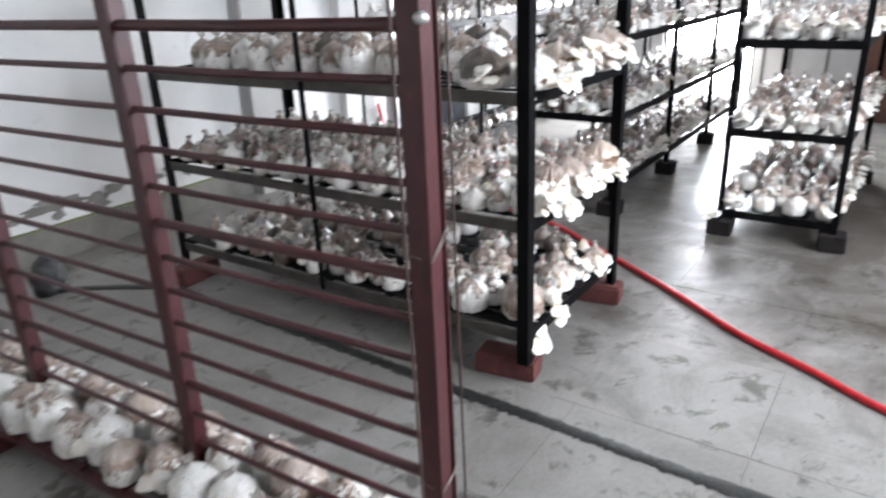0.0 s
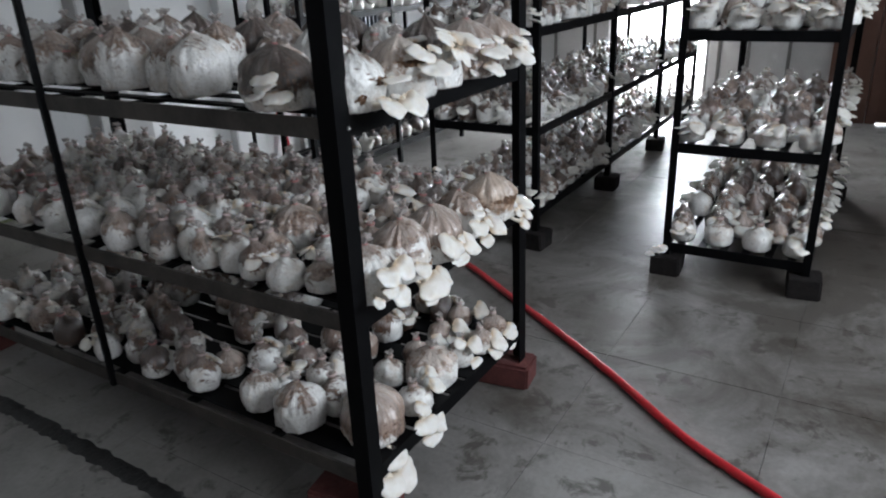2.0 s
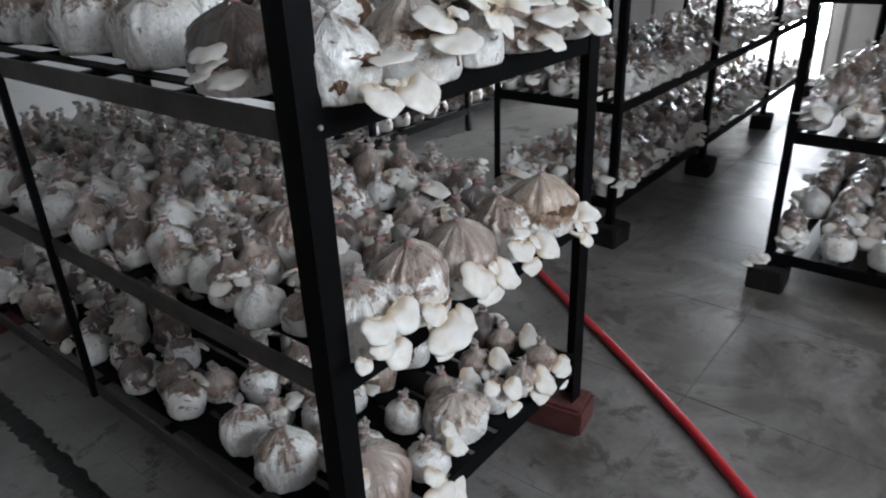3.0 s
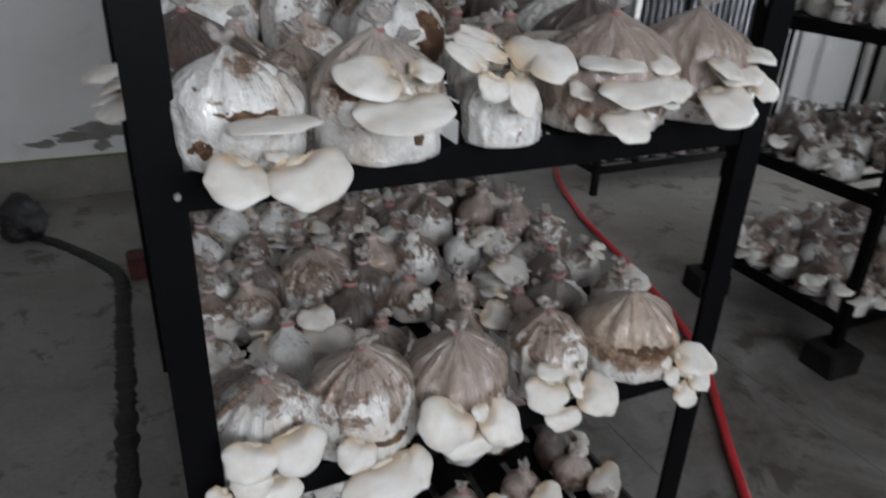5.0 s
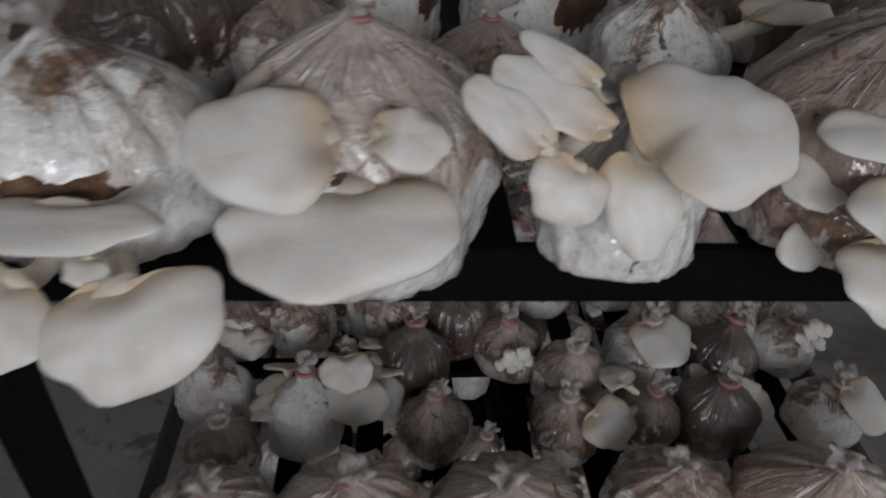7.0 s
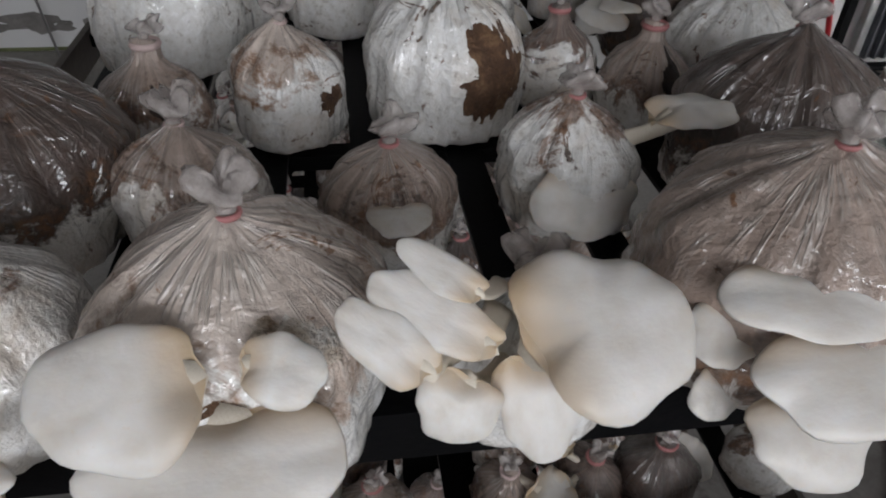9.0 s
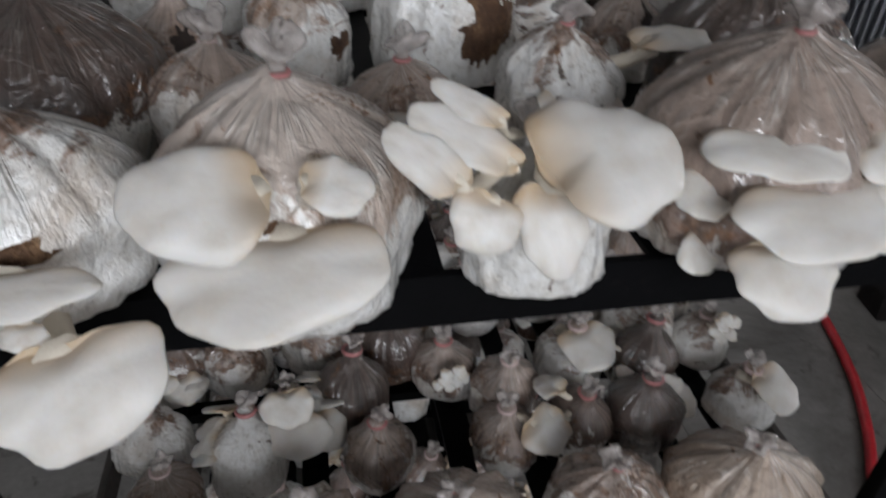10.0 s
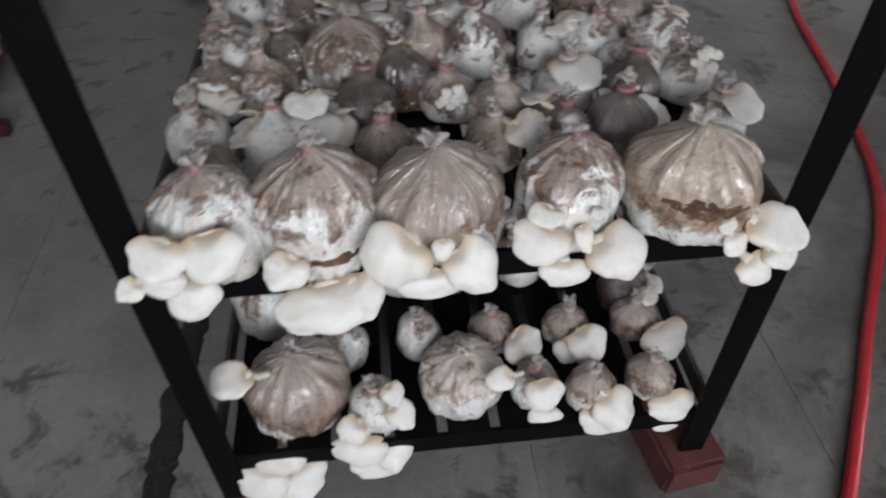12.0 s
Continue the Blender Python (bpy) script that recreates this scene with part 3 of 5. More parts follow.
def bag_mesh(name, radius, height, mat, seed, sides=48, pleats=11, squash=1.0, lump=0.05, bottle=False):
    """A tied plastic bag: full lower body, pleated shoulders drawn into a neck."""
    r0 = random.Random(seed)
    prof = [(0.0, 0.0), (0.55, 0.0), (0.86, 0.010), (0.97, 0.04), (1.0, 0.12), (1.02, 0.26), (1.03, 0.40), (1.02, 0.53), (0.97, 0.635),
            (0.87, 0.725), (0.73, 0.805), (0.56, 0.875), (0.38, 0.935), (0.21, 0.98), (0.075, 1.03)]
    if bottle:
        prof = [(0.0, 0.0), (0.6, 0.0), (0.86, 0.015), (0.97, 0.07), (1.02, 0.2), (1.03, 0.36), (1.0, 0.5), (0.9, 0.62), (0.72, 0.71), (0.5, 0.78),
                (0.35, 0.83), (0.27, 0.88), (0.24, 0.94), (0.25, 1.0), (0.22, 1.03)]
    if sides > 20:
        prof = [prof[0]] + [q for i in range(1, len(prof)) for q in (((prof[i - 1][0] + prof[i][0]) / 2, (prof[i - 1][1] + prof[i][1]) / 2), prof[i])]
    ph = [r0.uniform(0, 6.28) for _ in range(6)]
    off = Vector((r0.uniform(-50, 50), r0.uniform(-50, 50), 0))
    lean = Vector((r0.uniform(-0.10, 0.10), r0.uniform(-0.10, 0.10)))
    verts, faces = [], []
    for pr, pz in prof:
        fold = max(0.0, (pz - 0.42) / 0.58) ** 0.8 * (0.07 if pz < 0.99 else 0.03)
        for k in range(sides):
            a = 2 * math.pi * k / sides
            q = pr * (1 + lump * math.sin(2 * a + ph[0]) + 0.5 * lump * math.sin(3 * a + ph[1] + 3 * pz))
            q *= 1 + fold * (0.7 * math.sin(pleats * a + ph[2]) + 0.5 * math.sin((pleats + 5) * a + ph[3]))
            q += 0.10 * pr * noise.noise(Vector((2.2 * math.cos(a), 2.2 * math.sin(a), 3.0 * pz)) + off)
            crease = noise.noise(Vector((5.5 * math.cos(a), 5.5 * math.sin(a), 6.0 * pz)) + off)
            q += pr * (0.085 * (0.3 - abs(crease)) + 0.045 * noise.noise(Vector((9 * math.cos(a), 9 * math.sin(a), 5 * pz)) - off))
            q += 0.03 * pr * noise.noise(Vector((16 * math.cos(a), 16 * math.sin(a), 2.5 * pz)) + 2 * off)
            z = pz * (1 + 0.03 * math.sin(a + ph[4]))
            verts.append((radius * (q * math.cos(a) + lean.x * pz), radius * squash * (q * math.sin(a) + lean.y * pz), max(0.0, height * z)))
    n = len(prof)
    for i in range(n - 1):
        for k in range(sides):
            m = (k + 1) % sides
            faces.append((i * sides + k, i * sides + m, (i + 1) * sides + m, (i + 1) * sides + k))
    faces.append(tuple((n - 1) * sides + k for k in range(sides)))
    me = mesh_of(name, verts, faces, mat, True)
    return me, Vector((radius * lean.x, radius * squash * lean.y, height * 1.02))


def tie_mesh(name, radius, mat):
    verts, faces = [], []
    n, m = 14, 6
    for i in range(n):
        a = 2 * math.pi * i / n
        for j in range(m):
            b = 2 * math.pi * j / m
            r = radius + 0.22 * radius * math.cos(b)
            verts.append((r * math.cos(a), r * math.sin(a), 0.28 * radius * math.sin(b)))
    for i in range(n):
        for j in range(m):
            faces.append((i * m + j, ((i + 1) % n) * m + j, ((i + 1) % n) * m + (j + 1) % m, i * m + (j + 1) % m))
    return mesh_of(name, verts, faces, mat, True)


def ruffle_mesh(name, radius, height, seed, sides=30):
    """The gathered end of the bag above its tie: an open, folded frill of thin film."""
    r0 = random.Random(seed)
    ph = [r0.uniform(0, 6.28) for _ in range(4)]
    lobes = r0.choice((5, 6, 7))
    prof = [(0.36, -0.05), (0.34, 0.12), (0.52, 0.32), (0.84, 0.50), (1.04, 0.70), (1.02, 0.88), (0.84, 0.98), (0.58, 0.98), (0.36, 0.86), (0.15, 0.7)]
    tilt = Vector((r0.uniform(-0.6, 0.6), r0.uniform(-0.6, 0.6)))
    off = Vector((r0.uniform(-9, 9), r0.uniform(-9, 9), 0))
    verts, faces = [], []
    for pr, pz in prof:
        for k in range(sides):
            a = 2 * math.pi * k / sides
            open_up = max(0.0, pz) * min(1.0, 1.4 * pr)
            q = radius * pr * (1 + open_up * (0.24 * math.sin(lobes * a + ph[0] + 1.2 * pz) + 0.14 * math.sin((lobes + 4) * a + ph[1])))
            z = height * pz * (1 + 0.28 * math.sin(2 * a + ph[2]) + 0.5 * noise.noise(Vector((1.6 * math.cos(a), 1.6 * math.sin(a), pz)) + off))
            verts.append((q * math.cos(a) + tilt.x * height * pz * pz, q * math.sin(a) + tilt.y * height * pz * pz, z))
    for i in range(len(prof) - 1):
        for k in range(sides):
            m = (k + 1) % sides
            faces.append((i * sides + k, i * sides + m, (i + 1) * sides + m, (i + 1) * sides + k))
    return mesh_of(name, verts, faces, M_PLASTIC, True)


def cap_mesh(name, seed, sides=44):
    """One oyster mushroom of unit radius: a thin shell-shaped cap, sunken at its root on -x, with a wavy rolled rim."""
    r0 = random.Random(seed)
    ph = [r0.uniform(0, 6.28) for _ in range(6)]
    verts, faces = [], []
    dome = r0.uniform(0.12, 0.22)
    dip = r0.uniform(0.18, 0.34)
    off = Vector((r0.uniform(-30, 30), r0.uniform(-30, 30), 0))

    def edge(a):
        e = 1 + 0.055 * math.sin(2 * a + ph[0]) + 0.05 * math.sin(3 * a + ph[1]) + 0.03 * math.sin(5 * a + ph[2]) + 0.02 * math.sin(8 * a + ph[3])
        e += 0.05 * noise.noise(Vector((2.5 * math.cos(a), 2.5 * math.sin(a), 0)) + off)
        back = max(0.0, -math.cos(a)) ** 3
        return e * (1 - 0.30 * back)
    rings = [(0.06, 0), (0.2, 0), (0.36, 0), (0.52, 0), (0.66, 0), (0.78, 0), (0.88, 0), (0.945, 0), (0.985, 0), (1.0, 1), (0.97, 2), (0.86, 2), (0.62, 2), (0.3, 2)]
    for q, side in rings:
        for k in range(sides):
            a = 2 * math.pi * k / sides
            e = edge(a) * q
            x, y = e * math.cos(a), e * math.sin(a)
            top = dome * (1 - q ** 2.6) - dip * math.exp(-((x + 0.66) ** 2 + 0.8 * y * y) / 0.11) - 0.07 * max(0.0, (q - 0.8) / 0.2) ** 2
            top += 0.035 * noise.noise(Vector((1.8 * x, 1.8 * y, 3.0)) + off)
            wave = q ** 3 * (0.05 * math.sin(3 * a + ph[3]) + 0.035 * math.sin(5 * a + ph[1]) + 0.02 * math.sin(9 * a + ph[4]))
            if side == 0:
                z = top + wave
            elif side == 1:
                z = -0.085 + wave
            else:
                z = -0.095 - 0.20 * (1 - q) + 0.9 * wave
                x -= 0.3 * (1 - q)
            verts.append((x, y, z))
    n = len(rings)
    for i in range(n - 1):
        for k in range(sides):
            m = (k + 1) % sides
            faces.append((i * sides + k, (i + 1) * sides + k, (i + 1) * sides + m, i * sides + m))
    faces.append(tuple(range(sides)))
    return mesh_of(name, verts, faces, M_CAP, True)


def stem_mesh(name, seed):
    """The short curved stem under a cap of unit radius, running back to the bag."""
    r0 = random.Random(seed)
    b = r0.uniform(-0.15, 0.15)
    return tube_mesh(name, [(-0.25, 0, -0.16), (-0.5, 0.3 * b, -0.30), (-0.8, b, -0.42), (-1.2, b, -0.50)], 0.2, M_GILL, 10, radii=[0.26, 0.2, 0.17, 0.19])


CAPS = [cap_mesh("mushroom_cap", 40 + k) for k in range(11)]
STEMS = [stem_mesh("mushroom_stem", 60 + k) for k in range(4)]
TIE_RED, TIE_PALE = tie_mesh("tie", 1.0, M_TIE), tie_mesh("tie", 1.0, M_TIE_PALE)
RUFFLES = [ruffle_mesh("bag_end", 1.0, 1.15, 80 + k) for k in range(6)]


def sized(m, s):
    return m @ Matrix.Diagonal((s, s, s, 1))


def grow(bag, x, y, z, azimuth, size, pitch=0.0, roll=0.0, k=0, wide=1.0):
    """A mushroom on a bag: the cap's middle at x, y, z of the bag, growing out along azimuth."""
    m = pose(x, y, z, 0, 0, azimuth) @ pose(0, 0, 0, roll, pitch, 0) @ Matrix.Diagonal((size, size * wide, size, 1))
    cap = put("mushroom", CAPS[k % len(CAPS)], bag, m)
    hold = Matrix.Translation((-0.3, 0, -0.16))
    put("stem", STEMS[k % len(STEMS)], cap, hold @ pose(0, 0, 0, 0, -max(0.0, pitch - 8.0), 0) @ hold.inverted())
    return cap


def sprout(bag, x, y, z, spin, pitch, length, breadth, k=0):
    """A cap with its middle at x, y, z of the bag. It tips forward by pitch; spin turns its root about the cap's own axis."""
    m = pose(x, y, z, 0, 0, -90) @ pose(0, 0, 0, 0, pitch, 0) @ pose(0, 0, 0, 0, 0, spin)
    m = m @ Matrix.Diagonal((length, breadth, min(length, breadth), 1))
    cap = put("mushroom", CAPS[(3 * k + int(1000 * length)) % len(CAPS)], bag, m)
    root, inner = m @ Vector((-0.45, 0, -0.16)), Vector((0.45 * x, 0.45 * y, max(0.012, 0.8 * z)))
    bend = (root + inner) / 2 - Vector((0, 0, 0.12 * (root - inner).length))
    r = 0.24 * min(length, breadth)
    back = m.inverted()
    line = [back @ p for p in spline([root, bend, inner], 4)]
    put("stem", tube_mesh("stem", line, 0.2, M_GILL, 8, radii=[0.34, 0.27, 0.22, 0.2, 0.2, 0.2, 0.2, 0.2, 0.22]), cap)
    return cap


def bag(radius, height, mat, seed, label, big=True, red=True, sides=76, squash=1.0):
    me, neck = bag_mesh("mushroom_bag", radius, height, mat, seed, sides, 13 if big else 8, squash, 0.05, not big)
    ob = put("mushroom_bag", me, label=label, category="bag")
    t = 0.0062 if big else 0.245 * radius
    put("tie", TIE_RED if red else TIE_PALE, ob, sized(pose(neck.x, neck.y, neck.z - (0 if big else 0.03 * height)), t))
    put("bag_end", RUFFLES[seed % len(RUFFLES)], ob, sized(pose(neck.x, neck.y, neck.z + 0.003, 0, 0, 40 * seed), 0.0150 if big else 0.27 * radius))
    return ob


def tear(ob, azimuth, z, width, height, seed, mat=None):
    """A ragged hole in the film that lays the substrate bare: a lumpy patch that follows the bag's side."""
    me = ob.data
    tree = BVHTree.FromPolygons([v.co for v in me.vertices], [tuple(p.vertices) for p in me.polygons])
    rings, sides = 6, 34
    verts, faces = [], []
    for i in range(rings + 1):
        q = i / rings
        for k in range(sides):
            a = 2 * math.pi * k / sides
            r = q * (1 + 0.55 * noise.noise(Vector((1.6 * math.cos(a), 1.6 * math.sin(a), 7.3 * seed))) + 0.3 * noise.noise(Vector((4 * math.cos(a), 4 * math.sin(a), 3.1 * seed))))
            zz = max(0.006, z + height * r * math.sin(a))
            turn = radians(azimuth) + width * r * math.cos(a) / 0.07
            way = Vector((math.cos(turn), math.sin(turn), 0))
            hit = tree.ray_cast(Vector((0, 0, zz)) + way * 0.3, -way)[0]
            if hit is None:
                hit = Vector((0, 0, zz)) + way * 0.05
            proud = 0.0018 * (1 - q ** 4) + 0.0015 * (1 - q) * noise.noise(hit * 160)
            verts.append(hit + way * (proud - 0.0004))
    for i in range(rings):
        for k in range(sides):
            n = (k + 1) % sides
            faces.append((i * sides + k, (i + 1) * sides + k, (i + 1) * sides + n, i * sides + n))
    return put("torn_patch", mesh_of("torn_patch", verts, faces, mat or M_SOIL, True), ob, label="ragged patch of bare substrate or painted hollow shade in the torn film")


def cluster(ob, radius, azimuth, z, sizes, seed, spread=34):
    """A bunch of caps that sprouts from one slit of the bag."""
    r0 = random.Random(seed)
    for k, s in enumerate(sizes):
        a = azimuth + r0.uniform(-spread, spread)
        out = radius * 0.95 + s * r0.uniform(0.3, 0.75)
        grow(ob, out * math.cos(radians(a)), out * math.sin(radians(a)), z + r0.uniform(-0.5, 0.6) * 0.035,
             a, s, r0.uniform(-8, 38), r0.uniform(-22, 22), seed + k, r0.uniform(0.9, 1.15))


LAB_W = "knotted plastic bag of white mycelium standing on the shelf"
LAB_B = "knotted plastic bag of brown substrate with pleated film, on the shelf"
LAB_M = "knotted plastic bag, white mycelium mottled with brown, on the shelf"
LAB_S = "small ring-necked plastic bag of mottled mushroom substrate on the shelf"
LAB_D = "knotted plastic bag of dark soil-brown substrate on the shelf"
MATS = [(M_BAG_WHITE, LAB_W), (M_BAG_MIXED, LAB_M), (M_BAG_BROWN, LAB_B), (M_BAG_DARK, LAB_D)]

# patterns that the rows repeat, set aside behind the walls' line and taken out again at the end
large, small = [], []
for k in range(9):
    mat, lab = MATS[(1, 3, 0, 1, 2, 1, 0, 3, 2)[k]]
    ob = bag(0.066 + 0.004 * (k % 4), 0.128 + 0.008 * ((k * 3) % 4), mat, 100 + k, lab, red=k % 3 == 0, squash=0.94 + 0.03 * (k % 3))
    if k in (1, 3, 6):
        cluster(ob, 0.07, -100 + 70 * k, 0.06, [0.03, 0.026, 0.022, 0.03][:2 + k % 3], 300 + k)
    large.append(ob)
for k in range(12):
    mat = (M_BAG_SMALL, M_BAG_BROWN, M_BAG_DARK, M_BAG_WHITE, M_BAG_SMALL, M_BAG_WHITE, M_BAG_SMALL, M_BAG_BROWN, M_BAG_MIXED, M_BAG_SMALL, M_BAG_DARK, M_BAG_SMALL)[k]
    ob = bag(0.040 + 0.003 * (k % 4), 0.092 + 0.008 * ((k * 5) % 4), mat, 200 + k, LAB_S, False, k % 5 == 0, 26)
    if k not in (1, 7, 11):
        cluster(ob, 0.04, -90 + 67 * k, 0.062, [0.024, 0.018, 0.022, 0.015, 0.017, 0.02][:3 + k % 4], 400 + k, 55)
    small.append(ob)



# --- upper shelf of the near rack: the five bags at its end
ZU, ZM, ZB = A_LEVELS[2], A_LEVELS[1], A_LEVELS[0]


def stand(ob, x, y, z, turn=0.0, group=""):
    ob.matrix_basis = pose(x, y, z, 0, 0, turn)
    return tagged(ob, group=group)


G_U, G_M, G_B = "bags on the upper shelf", "bags on the middle shelf", "bags on the bottom shelf"
u = stand(bag(0.068, 0.116, M_BAG_WHITE, 1, "white mycelium bag with two broad cream caps overhanging the shelf"), 0.076, 0.036, ZU, 0, G_U)
sprout(u, -0.020, -0.111, 0.019, -25, 42, 0.031, 0.033, 0)
sprout(u, 0.047, -0.116, 0.015, 20, 42, 0.036, 0.044, 1)
sprout(u, 0.019, -0.098, 0.064, 0, 10, 0.021, 0.048, 2)
sprout(u, 0.022, -0.091, 0.030, 0, 30, 0.010, 0.012, 5)
tear(u, -84, 0.062, 0.030, 0.011, 1)
tear(u, -128, 0.030, 0.013, 0.009, 2)
u = stand(bag(0.076, 0.130, M_BAG_HALF, 2, "white bag with overlapping oyster mushroom caps on its front"), 0.23, 0.022, ZU, 0, G_U)
sprout(u, -0.033, -0.080, 0.103, -80, 34, 0.039, 0.032, 3)
sprout(u, 0.025, -0.074, 0.104, 75, 34, 0.021, 0.016, 4)
sprout(u, -0.005, -0.094, 0.071, 0, 26, 0.036, 0.058, 5)
sprout(u, 0.021, -0.088, 0.065, 25, 30, 0.025, 0.025, 6)
tear(u, -122, 0.082, 0.034, 0.008, 7)
tear(u, -62, 0.092, 0.026, 0.012, 12, M_CRUMB)
tear(u, -74, 0.034, 0.010, 0.010, 8)
u = stand(bag(0.044, 0.088, M_BAG_WHITE, 3, "small white bag crowned with layered oyster mushrooms", squash=1.0), 0.384, 0.008, ZU, 0, G_U)
sprout(u, -0.081, -0.064, 0.115, -131, 44, 0.029, 0.013, 7)
sprout(u, -0.060, -0.056, 0.121, -125, 40, 0.036, 0.014, 0)
sprout(u, -0.056, -0.042, 0.134, -128, 30, 0.024, 0.010, 1)
sprout(u, 0.009, -0.058, 0.111, 100, 26, 0.046, 0.040, 2)
sprout(u, -0.054, -0.072, 0.086, -20, 58, 0.019, 0.019, 3)
sprout(u, -0.017, -0.068, 0.078, 10, 62, 0.030, 0.020, 4)
u = stand(bag(0.088, 0.140, M_BAG_BROWN, 4, "brown pleated bag with pale caps stacked on its front"), 0.556, 0.048, ZU, 0, G_U)
sprout(u, -0.037, -0.070, 0.095, -10, 14, 0.029, 0.048, 5)
sprout(u, -0.013, -0.096, 0.068, 5, 22, 0.036, 0.061, 6)
sprout(u, -0.070, -0.060, 0.062, -40, 30, 0.022, 0.020, 7)
sprout(u, 0.028, -0.078, 0.092, 40, 22, 0.024, 0.024, 0)
sprout(u, -0.032, -0.103, 0.030, 8, 34, 0.031, 0.038, 1)
sprout(u, -0.068, -0.068, 0.022, -30, 40, 0.017, 0.015, 3)
sprout(u, 0.026, -0.098, 0.052, 40, 30, 0.019, 0.019, 4)
u = stand(bag(0.080, 0.140, M_BAG_BROWN, 5, "brown pleated bag with caps opening towards the aisle"), 0.712, 0.052, ZU, 0, G_U)
tear(u, -62, 0.075, 0.026, 0.026, 9)
sprout(u, -0.034, -0.112, 0.044, 10, 30, 0.042, 0.049, 2)
sprout(u, 0.040, -0.072, 0.094, 50, 16, 0.030, 0.028, 3)
sprout(u, 0.002, -0.082, 0.076, 20, 22, 0.035, 0.040, 4)
sprout(u, 0.057, -0.082, 0.053, 60, 40, 0.026, 0.026, 5)
sprout(u, -0.120, -0.102, 0.069, -30, 30, 0.031, 0.024, 6)
sprout(u, -0.031, -0.092, 0.085, 20, 25, 0.028, 0.021, 7)

# second row and the mixed rows behind it
u = stand(bag(0.082, 0.13, M_BAG_DARK, 6, "large dark brown bag with pleated film and a red tie"), 0.052, 0.210, ZU, 0, G_U)
for k in range(4):
    grow(u, -0.098 + 0.012 * (k % 2), -0.020 - 0.016 * k, 0.040 + 0.018 * (k % 3), 195 + 12 * k, 0.022 + 0.003 * k, 20, 10, k, 1.0)
u = stand(bag(0.050, 0.095, M_BAG_MIXED, 7, LAB_M, red=False), 0.180, 0.190, ZU, 0, G_U)
u = stand(bag(0.046, 0.085, M_BAG_MIXED, 8, LAB_M, red=True), 0.318, 0.170, ZU, 0, G_U)
grow(u, 0.004, -0.048, 0.058, -85, 0.018, 16, 0, 6, 1.2)
u = stand(bag(0.070, 0.145, M_BAG_WHITE, 9, "tall white bag with a torn patch of dark substrate", red=False), 0.388, 0.375, ZU, 0, G_U)
tear(u, -62, 0.072, 0.036, 0.040, 3)
u = stand(bag(0.045, 0.10, M_BAG_MIXED, 41, "small slack bag with an opening's shade painted on its side", False, False, 36), 0.128, 0.335, ZU, 0, G_U)
tear(u, -70, 0.062, 0.018, 0.016, 4, M_HOLLOW_SHADE)
u = stand(bag(0.052, 0.105, M_BAG_HALF, 42, "clear slack bag of pale substrate on the shelf", True, False), 0.240, 0.365, ZU, 0, G_U)
tear(u, -40, 0.045, 0.022, 0.014, 5)
u = stand(bag(0.045, 0.10, M_BAG_MIXED, 43, "small slack bag with an opening's shade painted on its side", False, True, 36), 0.590, 0.355, ZU, 0, G_U)
tear(u, -80, 0.06, 0.018, 0.020, 6, M_HOLLOW_SHADE)
u = stand(bag(0.040, 0.10, M_BAG_SMALL, 44, LAB_S, False, True, 36), 0.510, 0.405, ZU, 0, G_U)
u = stand(bag(0.068, 0.125, M_BAG_WHITE, 45, LAB_W, True, False), 0.700, 0.400, ZU, 0, G_U)
u = stand(bag(0.052, 0.10, M_BAG_MIXED, 10, LAB_M, red=True), 0.462, 0.205, ZU, 0, G_U)
grow(u, 0.086, -0.012, 0.092, 0, 0.040, -4, 0, 7, 0.7)
grow(u, 0.0, -0.052, 0.045, -90, 0.034, 60, 0, 0, 1.2)
u = stand(bag(0.078, 0.14, M_BAG_DARK, 11, "dark soil-brown pleated bag with a frilled plastic end"), 0.640, 0.215, ZU, 0, G_U)


def joined(name, pairs):
    """One mesh out of many placed copies of a few meshes."""
    mats, verts, loops, starts, totals, index = [], [], [], [], [], []
    base = nloop = 0
    cache = {}
    for me, m in pairs:
        own = M_CAP_FAR if me.materials[0] == M_CAP else me.materials[0]
        if me.name not in cache:
            co = np.empty(len(me.vertices) * 3)
            me.vertices.foreach_get("co", co)
            li = np.empty(len(me.loops), dtype=np.int64)
            me.loops.foreach_get("vertex_index", li)
            lt = np.empty(len(me.polygons), dtype=np.int64)
            me.polygons.foreach_get("loop_total", lt)
            cache[me.name] = (co.reshape(-1, 3), li, lt)
            if own not in mats:
                mats.append(own)
        co, li, lt = cache[me.name]
        a = np.array(m)
        verts.append(co @ a[:3, :3].T + a[:3, 3])
        loops.append(li + base)
        starts.append(nloop + np.concatenate(([0], np.cumsum(lt)[:-1])))
        totals.append(lt)
        index.append(np.full(len(lt), mats.index(own)))
        base += len(co)
        nloop += len(li)
    out = bpy.data.meshes.new(name)
    v, l, s, t = np.concatenate(verts), np.concatenate(loops), np.concatenate(starts), np.concatenate(totals)
    out.vertices.add(len(v))
    out.vertices.foreach_set("co", v.ravel())
    out.loops.add(len(l))
    out.loops.foreach_set("vertex_index", l)
    out.polygons.add(len(s))
    out.polygons.foreach_set("loop_start", s)
    for mat in mats:
        out.materials.append(mat)
    out.polygons.foreach_set("material_index", np.concatenate(index))
    out.polygons.foreach_set("use_smooth", [True] * len(s))
    out.update(calc_edges=True)
    out.validate()
    return out


